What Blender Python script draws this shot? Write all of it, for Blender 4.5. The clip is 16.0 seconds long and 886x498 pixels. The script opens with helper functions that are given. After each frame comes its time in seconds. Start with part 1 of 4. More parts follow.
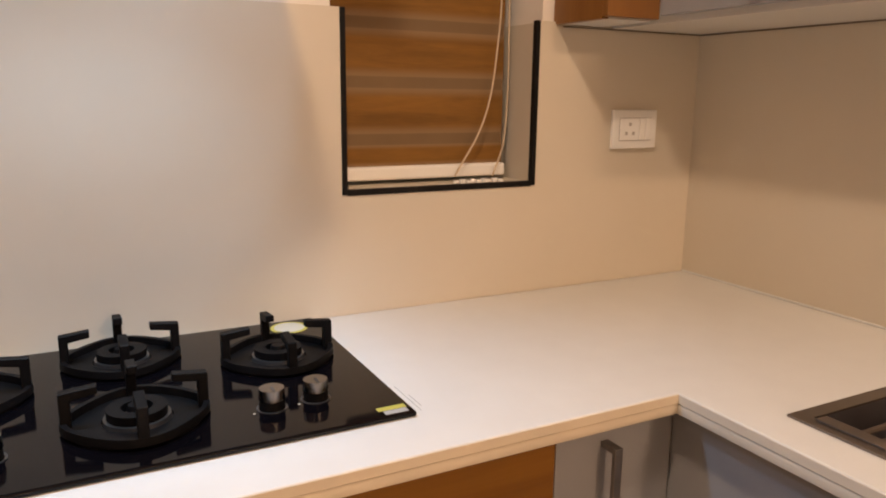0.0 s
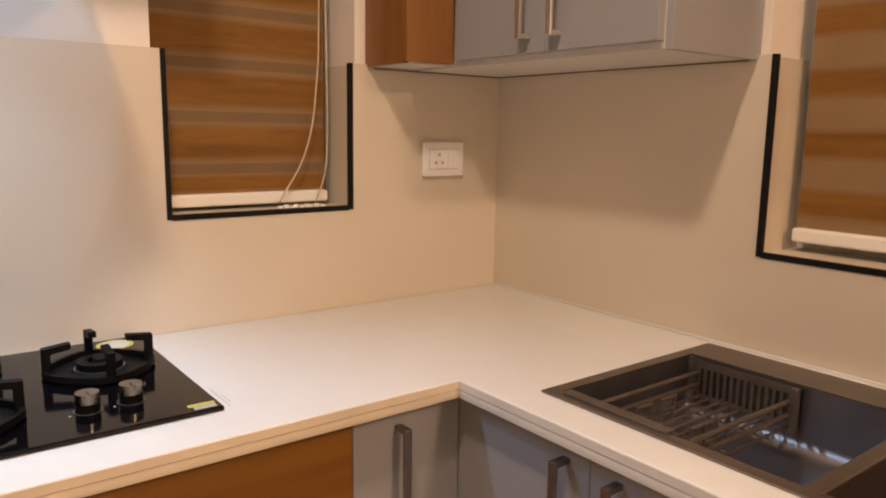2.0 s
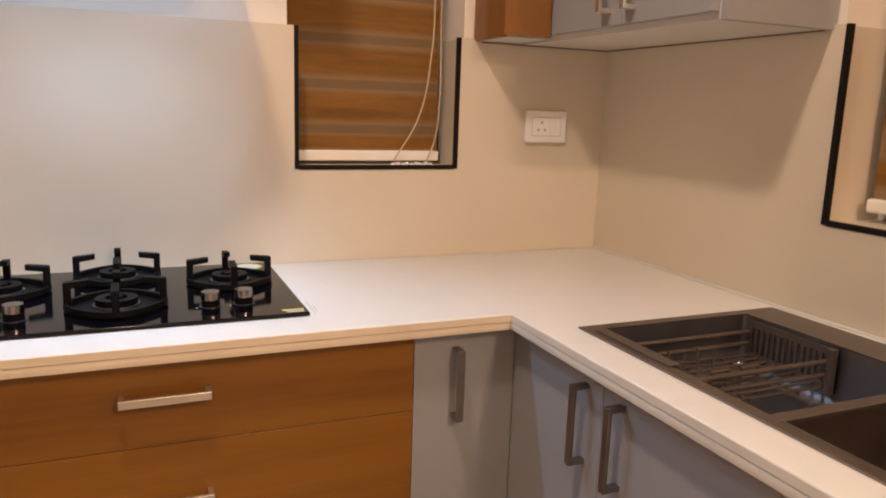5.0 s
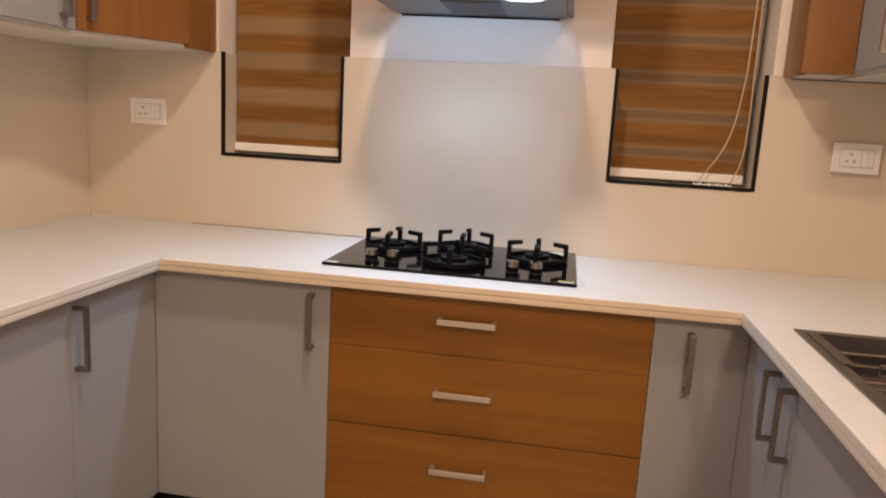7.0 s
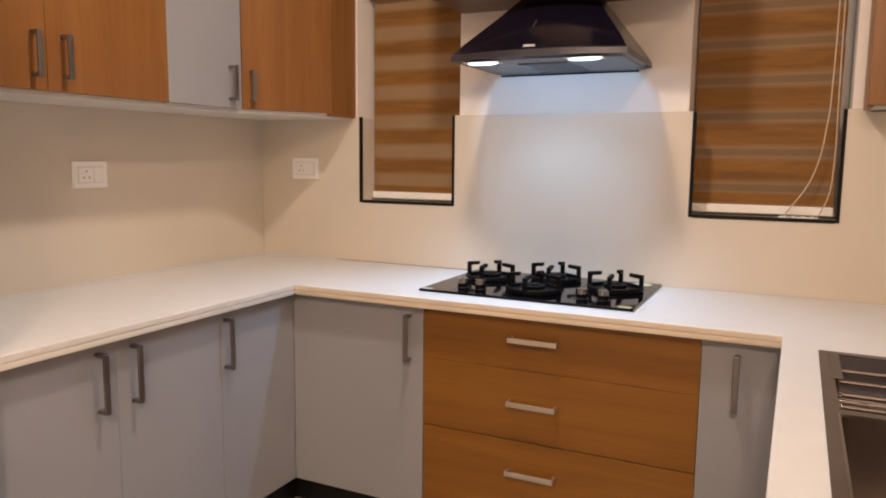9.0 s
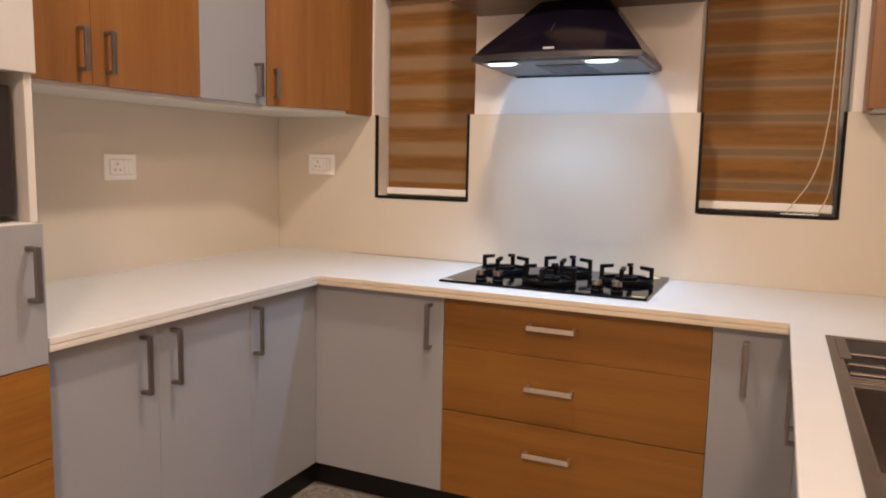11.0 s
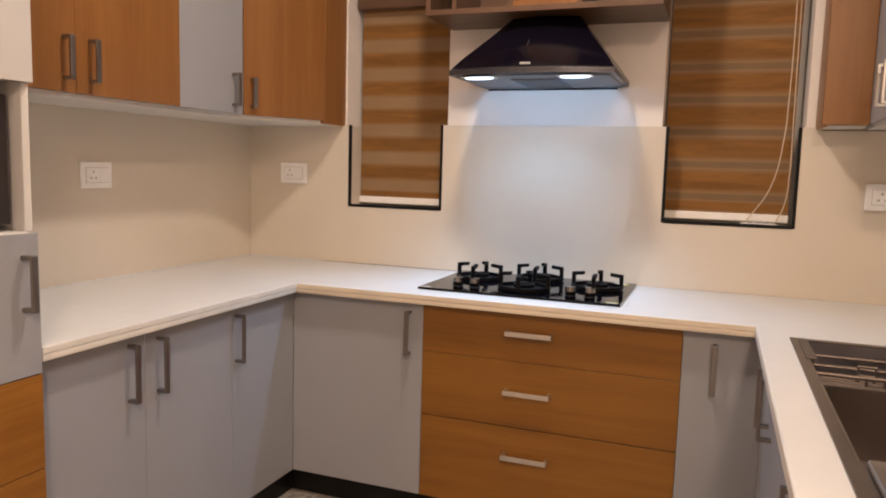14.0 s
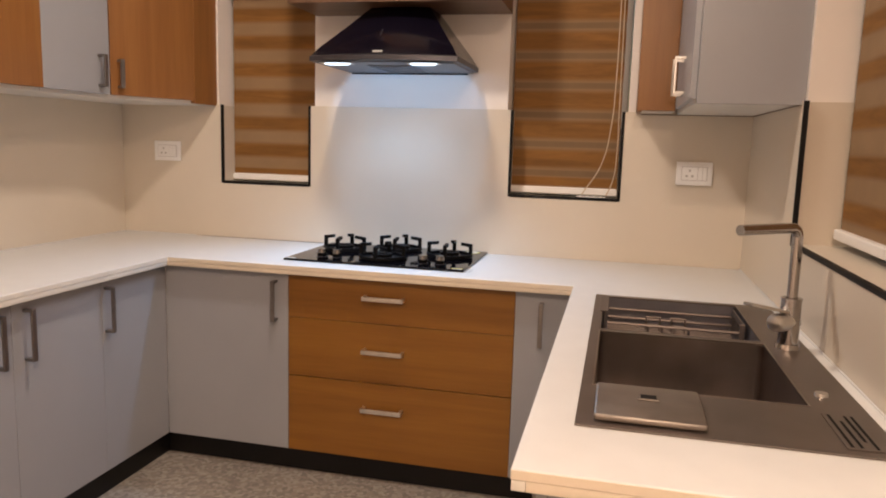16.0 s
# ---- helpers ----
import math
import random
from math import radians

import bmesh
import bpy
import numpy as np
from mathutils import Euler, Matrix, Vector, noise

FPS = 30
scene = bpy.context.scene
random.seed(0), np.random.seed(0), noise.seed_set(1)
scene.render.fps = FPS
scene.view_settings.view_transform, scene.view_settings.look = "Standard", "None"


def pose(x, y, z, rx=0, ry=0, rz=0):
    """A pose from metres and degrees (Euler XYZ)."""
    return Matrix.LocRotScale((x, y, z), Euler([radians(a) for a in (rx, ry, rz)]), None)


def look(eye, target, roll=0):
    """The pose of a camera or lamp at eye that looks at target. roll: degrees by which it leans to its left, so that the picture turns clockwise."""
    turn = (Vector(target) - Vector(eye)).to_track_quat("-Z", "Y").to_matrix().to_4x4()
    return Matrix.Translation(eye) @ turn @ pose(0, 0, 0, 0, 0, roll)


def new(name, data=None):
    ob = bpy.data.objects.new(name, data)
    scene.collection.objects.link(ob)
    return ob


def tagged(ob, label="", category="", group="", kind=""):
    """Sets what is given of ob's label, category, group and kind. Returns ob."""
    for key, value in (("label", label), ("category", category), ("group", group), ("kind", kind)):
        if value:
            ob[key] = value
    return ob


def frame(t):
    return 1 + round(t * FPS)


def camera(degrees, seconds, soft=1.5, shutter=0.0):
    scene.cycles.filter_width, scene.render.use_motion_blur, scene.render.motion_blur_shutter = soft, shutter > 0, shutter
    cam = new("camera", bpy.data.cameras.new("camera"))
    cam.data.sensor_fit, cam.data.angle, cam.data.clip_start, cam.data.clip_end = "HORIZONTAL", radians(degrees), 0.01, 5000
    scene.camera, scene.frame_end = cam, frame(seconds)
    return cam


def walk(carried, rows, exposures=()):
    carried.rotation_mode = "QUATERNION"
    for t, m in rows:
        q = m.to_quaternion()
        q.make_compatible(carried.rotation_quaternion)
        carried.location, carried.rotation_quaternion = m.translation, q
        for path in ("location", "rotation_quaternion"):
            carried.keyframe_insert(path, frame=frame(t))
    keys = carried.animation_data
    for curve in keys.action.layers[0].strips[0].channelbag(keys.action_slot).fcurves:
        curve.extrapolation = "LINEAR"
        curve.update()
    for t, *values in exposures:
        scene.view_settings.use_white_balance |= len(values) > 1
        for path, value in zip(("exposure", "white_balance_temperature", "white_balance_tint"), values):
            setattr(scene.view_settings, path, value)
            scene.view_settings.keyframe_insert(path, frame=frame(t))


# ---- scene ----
cam = camera(62.5, 16.0, soft=1.9)
PATH = [
    (0, (-1.467, -1.408, 1.303), (-0.56, 0.326, 0.89), 0.7),
    (0.5, (-1.498, -1.479, 1.305), (-0.442, 0.177, 0.928), 0.8),
    (1, (-1.518, -1.528, 1.306), (-0.401, 0.094, 0.957), 0.6),
    (1.5, (-1.505, -1.581, 1.302), (-0.333, 0.005, 0.964), 0.7),
    (2, (-1.454, -1.636, 1.305), (-0.251, -0.071, 0.984), 0.9),
    (2.5, (-1.367, -1.75, 1.309), (-0.19, -0.163, 0.996), 1.1),
    (3, (-1.344, -1.813, 1.306), (-0.239, -0.176, 0.991), 0.7),
    (5.5, (-1.365, -2.057, 1.269), (-0.793, -0.182, 0.874), 2.3),
    (6, (-1.265, -2.219, 1.281), (-0.979, -0.279, 0.888), 2.7),
    (6.5, (-1.134, -2.341, 1.265), (-1.142, -0.375, 0.898), 3.6),
    (7, (-1.092, -2.491, 1.281), (-1.409, -0.548, 0.927), 3.2),
    (7.5, (-0.979, -2.635, 1.262), (-1.54, -0.745, 0.928), 2.8),
    (8, (-0.892, -2.729, 1.273), (-1.588, -0.881, 0.956), 2.4),
    (8.5, (-0.731, -2.707, 1.282), (-1.537, -0.898, 1.005), 1.8),
    (9, (-0.617, -2.698, 1.3), (-1.483, -0.913, 1.051), 0.6),
    (11.5, (-0.711, -2.869, 1.275), (-1.524, -1.058, 1.033), 1.6),
    (12, (-0.741, -2.864, 1.277), (-1.549, -1.05, 1.038), 2.1),
    (12.5, (-0.762, -2.86, 1.292), (-1.613, -1.063, 1.073), 2.2),
    (13, (-0.78, -2.872, 1.295), (-1.655, -1.084, 1.1), 2.4),
    (13.5, (-0.782, -2.899, 1.297), (-1.611, -1.09, 1.099), 2.2),
    (14, (-0.755, -2.95, 1.286), (-1.455, -1.089, 1.066), 1.6),
    (14.5, (-0.731, -2.973, 1.295), (-1.275, -1.065, 1.045), 0.8),
    (15, (-0.633, -3.012, 1.313), (-1.1, -1.088, 1.027), 0.8),
    (15.5, (-0.527, -3.076, 1.313), (-0.969, -1.148, 1.018), 1.2),
    (16, (-0.502, -3.132, 1.316), (-0.958, -1.205, 1.031), 1.7),
]
EXPOSURE = [(0.0, -0.30, 7350, 13), (1.0, -0.29, 7450, 15), (2.5, -0.17, 7200, 13), (3.2, -0.12, 7100, 13), (5.5, -0.19, 6850, 13), (7.0, -0.21, 6650, 12), (9.0, -0.11, 6150, 10), (13.0, -0.09, 6050, 9), (16.0, -0.14, 6000, 9)]
walk(cam, [(t, look(eye, target, roll)) for t, eye, target, roll in PATH], EXPOSURE)

# ---- plan, metres ----
TOP = 0.845            # counter top
EAST, WEST = 0.0, -2.86   # faces of the side splashbacks
SPLASH = 1.468         # top of the splashback
UPPER = 1.472          # underside of the wall cabinets
CEIL = 2.88
SOUTH = -5.6

# ---- world and lamps ----
world = bpy.data.worlds.new("world")
scene.world = world
world.use_nodes = True
sky = world.node_tree.nodes.new("ShaderNodeTexSky")
sky.sky_type, sky.sun_disc = "NISHITA", False
sky.sun_elevation, sky.sun_rotation = radians(4), radians(200)
world.node_tree.links.new(sky.outputs["Color"], world.node_tree.nodes["Background"].inputs["Color"])
world.node_tree.nodes["Background"].inputs["Strength"].default_value = 0.05


def lamp(name, kind, energy, colour, m, **more):
    data = bpy.data.lights.new(name, kind)
    data.energy, data.color = energy, colour
    if kind == "AREA":
        data.shape, data.size = "DISK", more["size"]
    if kind == "SPOT":
        data.spot_size, data.spot_blend, data.shadow_soft_size = radians(more["angle"]), more["blend"], more["size"]
    ob = new(name, data)
    ob.matrix_world = m
    return ob


WARM, AMBER, COOL = (1.0, 0.80, 0.635), (1.0, 0.70, 0.485), (0.36, 0.645, 1.0)
KITCHEN_LAMP = (-1.415, -1.215)
lamp("kitchen_light", "AREA", 27.5, WARM, pose(*KITCHEN_LAMP, CEIL - 0.05), size=0.17)
DINING_LAMP = (-0.30, -3.9)
lamp("dining_light", "AREA", 79, AMBER, pose(*DINING_LAMP, CEIL - 0.05), size=0.4)
HOOD_X, HOOD_Z = -1.41, 1.622
LENS_Y = -0.385
LENSES = (-0.188, 0.160)
for side in LENSES:
    at = (HOOD_X + side, LENS_Y, HOOD_Z - 0.018)
    inward = HOOD_X - 0.014 + (side + 0.014) * 0.16
    # each lens throws a sharp-edged pool on the wall, a soft core inside it, and a wide beam on the counter
    lamp("hood_light", "SPOT", 3.5, COOL, look(at, (inward, 0.0, HOOD_Z - 0.018 - 0.19)) @ Matrix.Diagonal((1.15, 1.0, 1.0, 1.0)), angle=81, blend=0.10, size=0.02)
    lamp("hood_core", "SPOT", 7.4, COOL, look(at, (inward, 0.0, HOOD_Z - 0.018 - 0.74)), angle=86, blend=1.0, size=0.03)
    lamp("hood_downlight", "SPOT", 14.5, COOL, look(at, (HOOD_X + side * 1.2, LENS_Y - 0.40, HOOD_Z - 1.0)), angle=125, blend=0.5, size=0.03)


# ---- materials ----
def material(name):
    mat = bpy.data.materials.new(name)
    mat.use_nodes = True
    return mat, mat.node_tree.nodes, mat.node_tree.links, mat.node_tree.nodes["Principled BSDF"]


def node(nodes, kind, **values):
    n = nodes.new(kind)
    for key, value in values.items():
        n.inputs[key].default_value = value
    return n


def plain(name, colour, rough=0.5, metal=0.0, vary=0.06, scale=6.0, bump=0.0, grain=300.0, coat=0.0, spec=0.5):
    """Paint, plastic, laminate or metal: faint cloudy change of tone and gloss, and a fine grain."""
    mat, nodes, links, bsdf = material(name)
    co = nodes.new("ShaderNodeTexCoord")
    cloud = node(nodes, "ShaderNodeTexNoise", Scale=scale, Detail=4.0)
    fine = node(nodes, "ShaderNodeTexNoise", Scale=grain, Detail=2.0)
    for n in (cloud, fine):
        links.new(co.outputs["Object"], n.inputs["Vector"])
    ramp = nodes.new("ShaderNodeValToRGB")
    for stop, k in zip(ramp.color_ramp.elements, (1 - vary, 1 + vary)):
        stop.color = (*[min(1.0, c * k) for c in colour], 1)
    ramp.color_ramp.elements[0].position, ramp.color_ramp.elements[1].position = 0.3, 0.7
    links.new(cloud.outputs["Fac"], ramp.inputs["Fac"])
    links.new(ramp.outputs["Color"], bsdf.inputs["Base Color"])
    gloss = node(nodes, "ShaderNodeMapRange")
    gloss.inputs["To Min"].default_value, gloss.inputs["To Max"].default_value = max(0.02, rough - 0.06), rough + 0.08
    links.new(cloud.outputs["Fac"], gloss.inputs["Value"])
    links.new(gloss.outputs["Result"], bsdf.inputs["Roughness"])
    bsdf.inputs["Metallic"].default_value = metal
    bsdf.inputs["Coat Weight"].default_value = coat
    bsdf.inputs["Specular IOR Level"].default_value = spec
    if bump:
        b = node(nodes, "ShaderNodeBump", Strength=bump, Distance=0.001)
        links.new(fine.outputs["Fac"], b.inputs["Height"])
        links.new(b.outputs["Normal"], bsdf.inputs["Normal"])
    return mat


def wood(name, dark, light, along="X", rough=0.38, stretch=14.0, run=0.7, warp=0.6, feather=0.0):
    """Wood laminate: long grain along one axis, with wider bands of tone and fine pores."""
    mat, nodes, links, bsdf = material(name)
    co = nodes.new("ShaderNodeTexCoord")
    info = nodes.new("ShaderNodeObjectInfo")
    shift = nodes.new("ShaderNodeVectorMath")
    shift.operation = "MULTIPLY_ADD"
    shift.inputs[1].default_value = (7.3, 5.1, 3.7)
    links.new(info.outputs["Random"], shift.inputs[0])
    links.new(co.outputs["Object"], shift.inputs[2])
    size = [stretch] * 3
    size["XYZ".index(along)] = run
    mapping = nodes.new("ShaderNodeMapping")
    mapping.inputs["Scale"].default_value = size
    links.new(shift.outputs["Vector"], mapping.inputs["Vector"])
    band = node(nodes, "ShaderNodeTexNoise", Scale=1.0, Detail=5.0, Roughness=0.55, Distortion=warp)
    pore = node(nodes, "ShaderNodeTexNoise", Scale=9.0, Detail=3.0)
    for n in (band, pore):
        links.new(mapping.outputs["Vector"], n.inputs["Vector"])
    mix = nodes.new("ShaderNodeMath")
    mix.operation = "MULTIPLY_ADD"
    mix.inputs[1].default_value = 0.3
    links.new(pore.outputs["Fac"], mix.inputs[0])
    links.new(band.outputs["Fac"], mix.inputs[2])
    ramp = nodes.new("ShaderNodeValToRGB")
    ramp.color_ramp.elements[0].position, ramp.color_ramp.elements[1].position = 0.42, 0.9
    ramp.color_ramp.elements[0].color, ramp.color_ramp.elements[1].color = (*dark, 1), (*light, 1)
    links.new(mix.outputs["Value"], ramp.inputs["Fac"])
    links.new(ramp.outputs["Color"], bsdf.inputs["Base Color"])
    bsdf.inputs["Roughness"].default_value = rough
    b = node(nodes, "ShaderNodeBump", Strength=0.08, Distance=0.001)
    links.new(pore.outputs["Fac"], b.inputs["Height"])
    links.new(b.outputs["Normal"], bsdf.inputs["Normal"])
    if feather:
        # the weave pales towards the upper and lower hem
        split = nodes.new("ShaderNodeSeparateXYZ")
        links.new(co.outputs["Generated"], split.inputs["Vector"])
        fold = nodes.new("ShaderNodeMath")
        fold.operation = "PINGPONG"
        fold.inputs[1].default_value = 0.5
        links.new(split.outputs["Z"], fold.inputs[0])
        open_weave = nodes.new("ShaderNodeMapRange")
        open_weave.interpolation_type = "SMOOTHSTEP"
        open_weave.inputs["From Max"].default_value = feather
        open_weave.inputs["To Min"].default_value = 0.0
        links.new(fold.outputs["Value"], open_weave.inputs["Value"])
        hem = nodes.new("ShaderNodeMix")
        hem.data_type = "RGBA"
        hem.inputs["A"].default_value = (0.265, 0.160, 0.078, 1)
        links.new(open_weave.outputs["Result"], hem.inputs["Factor"])
        links.new(ramp.outputs["Color"], hem.inputs["B"])
        links.new(hem.outputs["Result"], bsdf.inputs["Base Color"])
    return mat


def speckled(name, base, chips, size, rough):
    """Terrazzo: stone chips of several tones in a ground, softly stained."""
    mat, nodes, links, bsdf = material(name)
    co = nodes.new("ShaderNodeTexCoord")
    cells = node(nodes, "ShaderNodeTexVoronoi", Scale=size)
    blur = node(nodes, "ShaderNodeTexNoise", Scale=size * 0.5, Detail=4.0)
    stain = node(nodes, "ShaderNodeTexNoise", Scale=3.0, Detail=4.0)
    for n in (cells, blur, stain):
        links.new(co.outputs["Object"], n.inputs["Vector"])
    split = nodes.new("ShaderNodeSeparateColor")
    links.new(cells.outputs["Color"], split.inputs["Color"])
    ramp = nodes.new("ShaderNodeValToRGB")
    ramp.color_ramp.interpolation = "CONSTANT"
    while len(ramp.color_ramp.elements) < len(chips):
        ramp.color_ramp.elements.new(0.5)
    for n, (stop, c) in enumerate(zip(ramp.color_ramp.elements, chips)):
        stop.position, stop.color = n / len(chips), (*c, 1)
    links.new(split.outputs["Red"], ramp.inputs["Fac"])
    mix = nodes.new("ShaderNodeMix")
    mix.data_type = "RGBA"
    mix.inputs["B"].default_value = (*base, 1)
    links.new(blur.outputs["Fac"], mix.inputs["Factor"])
    links.new(ramp.outputs["Color"], mix.inputs["A"])
    mul = nodes.new("ShaderNodeMix")
    mul.data_type, mul.blend_type = "RGBA", "MULTIPLY"
    mul.inputs["Factor"].default_value = 0.35
    links.new(mix.outputs["Result"], mul.inputs["A"])
    links.new(stain.outputs["Fac"], mul.inputs["B"])
    links.new(mul.outputs["Result"], bsdf.inputs["Base Color"])
    bsdf.inputs["Roughness"].default_value = rough
    return mat


def glow(name, colour, strength):
    mat, nodes, links, bsdf = material(name)
    bsdf.inputs["Base Color"].default_value = (0.8, 0.8, 0.8, 1)
    bsdf.inputs["Emission Color"].default_value = (*colour, 1)
    bsdf.inputs["Emission Strength"].default_value = strength
    return mat


def glass(name, tint, rough=0.02):
    mat, nodes, links, bsdf = material(name)
    bsdf.inputs["Base Color"].default_value = (*tint, 1)
    bsdf.inputs["Roughness"].default_value, bsdf.inputs["Transmission Weight"].default_value = rough, 1.0
    return mat


PAINT = plain("cream_wall_paint", (0.87, 0.81, 0.745), 0.7, vary=0.02, bump=0.08, grain=220)
WHITE = plain("white_ceiling_paint", (0.80, 0.79, 0.77), 0.8, vary=0.02)
PANEL = plain("greige_splashback_laminate", (0.69, 0.615, 0.505), 0.34, vary=0.025, scale=3, bump=0.02)
STONE = plain("white_engineered_stone", (0.77, 0.765, 0.75), 0.32, vary=0.02, scale=14, bump=0.02, grain=500)
# one edge material twice: warm light put into the first copy's colour
EDGE_WARM_LIT = plain("counter_edge_warm_lit", (0.77, 0.67, 0.53), 0.4, vary=0.05, scale=9)
EDGE_LESS_LIT = plain("counter_edge_less_lit", (0.76, 0.72, 0.65), 0.4, vary=0.04, scale=9)
GREY = plain("grey_door_laminate", (0.338, 0.345, 0.366), 0.36, vary=0.03, scale=3, bump=0.03)
GREYW = plain("pale_grey_door_laminate", (0.60, 0.59, 0.58), 0.36, vary=0.02, scale=3)
CARCASS = plain("off_white_carcass_board", (0.70, 0.68, 0.64), 0.45, vary=0.03)
BLACK = plain("black_plinth_laminate", (0.006, 0.0055, 0.0055), 0.4, vary=0.2, spec=0.3)
TRIM = plain("black_edge_trim", (0.006, 0.005, 0.005), 0.55, vary=0.2, spec=0.2)
OAK_X = wood("oak_laminate_lengthwise", (0.20, 0.079, 0.0075), (0.295, 0.127, 0.0155), "X")
OAK_Y = wood("oak_laminate_deep", (0.21, 0.079, 0.008), (0.37, 0.160, 0.022), "Y")
OAK_Z = wood("oak_laminate_upright", (0.205, 0.082, 0.019), (0.30, 0.130, 0.035), "Z")
# darker copy of the handle metal, its dark reflections put into the colour
HANDLE_SHADED = plain("satin_nickel_shaded", (0.27, 0.245, 0.23), 0.42, 1.0, vary=0.08, scale=30)
KNOB = plain("polished_knob_steel", (0.26, 0.25, 0.245), 0.18, 1.0, vary=0.08, scale=40)
JOINT_SHADE = plain("brown_joint_shade", (0.2, 0.15, 0.11), 0.6)
PENCIL = plain("grey_pencil", (0.45, 0.44, 0.43), 0.8)
LIDSTEEL = plain("worn_steel_plate", (0.27, 0.235, 0.205), 0.40, 0.85, vary=0.14, scale=20, bump=0.05)
DULL_BROWN = wood("dull_brown_laminate", (0.10, 0.05, 0.026), (0.17, 0.095, 0.055), "X")
STEEL = plain("brushed_steel", (0.72, 0.69, 0.65), 0.34, 1.0, vary=0.06, scale=30)
CHROME = plain("polished_chrome", (0.46, 0.43, 0.41), 0.18, 1.0, vary=0.03)
SINK = plain("gunmetal_coated_steel", (0.215, 0.18, 0.158), 0.38, 0.85, vary=0.12, scale=10, bump=0.05)
SINK_IN = plain("gunmetal_bowl_steel", (0.31, 0.262, 0.235), 0.34, 1.0, vary=0.24, scale=6, bump=0.03, grain=900)
# same bowl steel with the hood's blue light put into its colour
BOWL_BLUE_LIT = plain("bowl_steel_blue_lit", (0.325, 0.318, 0.342), 0.35, 1.0, vary=0.10, scale=9, bump=0.03, grain=900)
BOWL_GLINT = plain("bowl_edge_glint", (0.34, 0.30, 0.27), 0.30, 1.0, vary=0.06, scale=20)
RACK = plain("taupe_coated_wire", (0.185, 0.15, 0.13), 0.45, 0.75, vary=0.1, scale=20)
HOB = plain("black_hob_glass", (0.0025, 0.002, 0.003), 0.05, vary=0.1, spec=0.22)
IRON = plain("black_cast_iron", (0.0045, 0.004, 0.0045), 0.5, vary=0.25, scale=25, bump=0.2, grain=400, spec=0.12)
BURNER = plain("dull_burner_alloy", (0.13, 0.13, 0.135), 0.32, 0.8, vary=0.15, scale=30)
HOODRIM = plain("dark_hood_rim", (0.10, 0.10, 0.115), 0.35, 0.8, vary=0.1, scale=20)
HOODBASE = plain("grey_hood_underside", (0.16, 0.16, 0.175), 0.4, 0.7, vary=0.1, scale=20)
HOODBLACK = plain("black_hood_enamel", (0.0045, 0.0035, 0.008), 0.16, vary=0.1, spec=0.25)
PLASTIC = plain("white_switch_plastic", (0.94, 0.925, 0.90), 0.35, vary=0.02)
MARK = plain("grey_switch_lines", (0.50, 0.47, 0.44), 0.5)
CORD = plain("cream_cord", (0.62, 0.50, 0.36), 0.8, vary=0.05)
ALU = plain("white_window_aluminium", (0.75, 0.74, 0.72), 0.4)
BAND = wood("brown_blind_weave", (0.165, 0.070, 0.008), (0.275, 0.123, 0.018), "X", 0.75, 30.0, 3.0, 0.8, 0.24)
# window 2's sheer; shade of the band behind is put in its colour
VOILE_SHADED = plain("voile_with_rear_shade", (0.205, 0.126, 0.063), 0.85, vary=0.07, scale=9)
SHEER = plain("translucent_blind_voile", (0.288, 0.182, 0.092), 0.85, vary=0.07, scale=9)
MICRO = plain("black_microwave_plastic", (0.026, 0.020, 0.021), 0.28, vary=0.1)
MWGLASS = plain("glass_with_grey_reflection", (0.11, 0.097, 0.080), 0.3, vary=0.1)
GRIP = plain("black_grip_plastic", (0.003, 0.003, 0.003), 0.35, spec=0.2)
KEY = plain("faint_key_print", (0.055, 0.048, 0.046), 0.5)
YELLOW = plain("yellow_sticker", (0.55, 0.50, 0.10), 0.5)
PALE = plain("pale_sticker", (0.62, 0.60, 0.52), 0.5)
TERRAZZO = speckled("speckled_terrazzo", (0.36, 0.32, 0.28), [(0.26, 0.22, 0.17), (0.46, 0.40, 0.34), (0.17, 0.145, 0.12), (0.56, 0.51, 0.44), (0.35, 0.29, 0.225)], 70, 0.35)
GLASS = glass("window_glass", (0.9, 0.95, 0.95))


# ---- mesh helpers ----
def box(bm, x0, x1, y0, y1, z0, z1, bevel=0.0, seg=2):
    x0, x1, y0, y1, z0, z1 = min(x0, x1), max(x0, x1), min(y0, y1), max(y0, y1), min(z0, z1), max(z0, z1)
    made = bmesh.ops.create_cube(bm, size=1.0)["verts"]
    bmesh.ops.scale(bm, vec=(x1 - x0, y1 - y0, z1 - z0), verts=made)
    bmesh.ops.translate(bm, vec=((x0 + x1) / 2, (y0 + y1) / 2, (z0 + z1) / 2), verts=made)
    if bevel:
        edges = list({e for v in made for e in v.link_edges})
        bmesh.ops.bevel(bm, geom=edges, offset=bevel, segments=seg, affect="EDGES", profile=0.5)
    return bm


def tube(bm, p, q, r, r2=None, n=16):
    p, q = Vector(p), Vector(q)
    m = Matrix.Translation((p + q) / 2) @ (q - p).to_track_quat("Z", "Y").to_matrix().to_4x4()
    bmesh.ops.create_cone(bm, cap_ends=True, segments=n, radius1=r, radius2=r if r2 is None else r2, depth=(q - p).length, matrix=m)
    return bm


def ring(bm, centre, r_out, r_in, z0, z1, n=32):
    """A flat washer with a hole, standing from z0 to z1."""
    loops = []
    for r, z in ((r_in, z0), (r_out, z0), (r_out, z1), (r_in, z1)):
        loops.append([bm.verts.new((centre[0] + r * math.cos(a), centre[1] + r * math.sin(a), z)) for a in (2 * math.pi * k / n for k in range(n))])
    for a, b in zip(loops, loops[1:] + loops[:1]):
        for k in range(n):
            bm.faces.new((a[k], a[(k + 1) % n], b[(k + 1) % n], b[k]))
    return bm


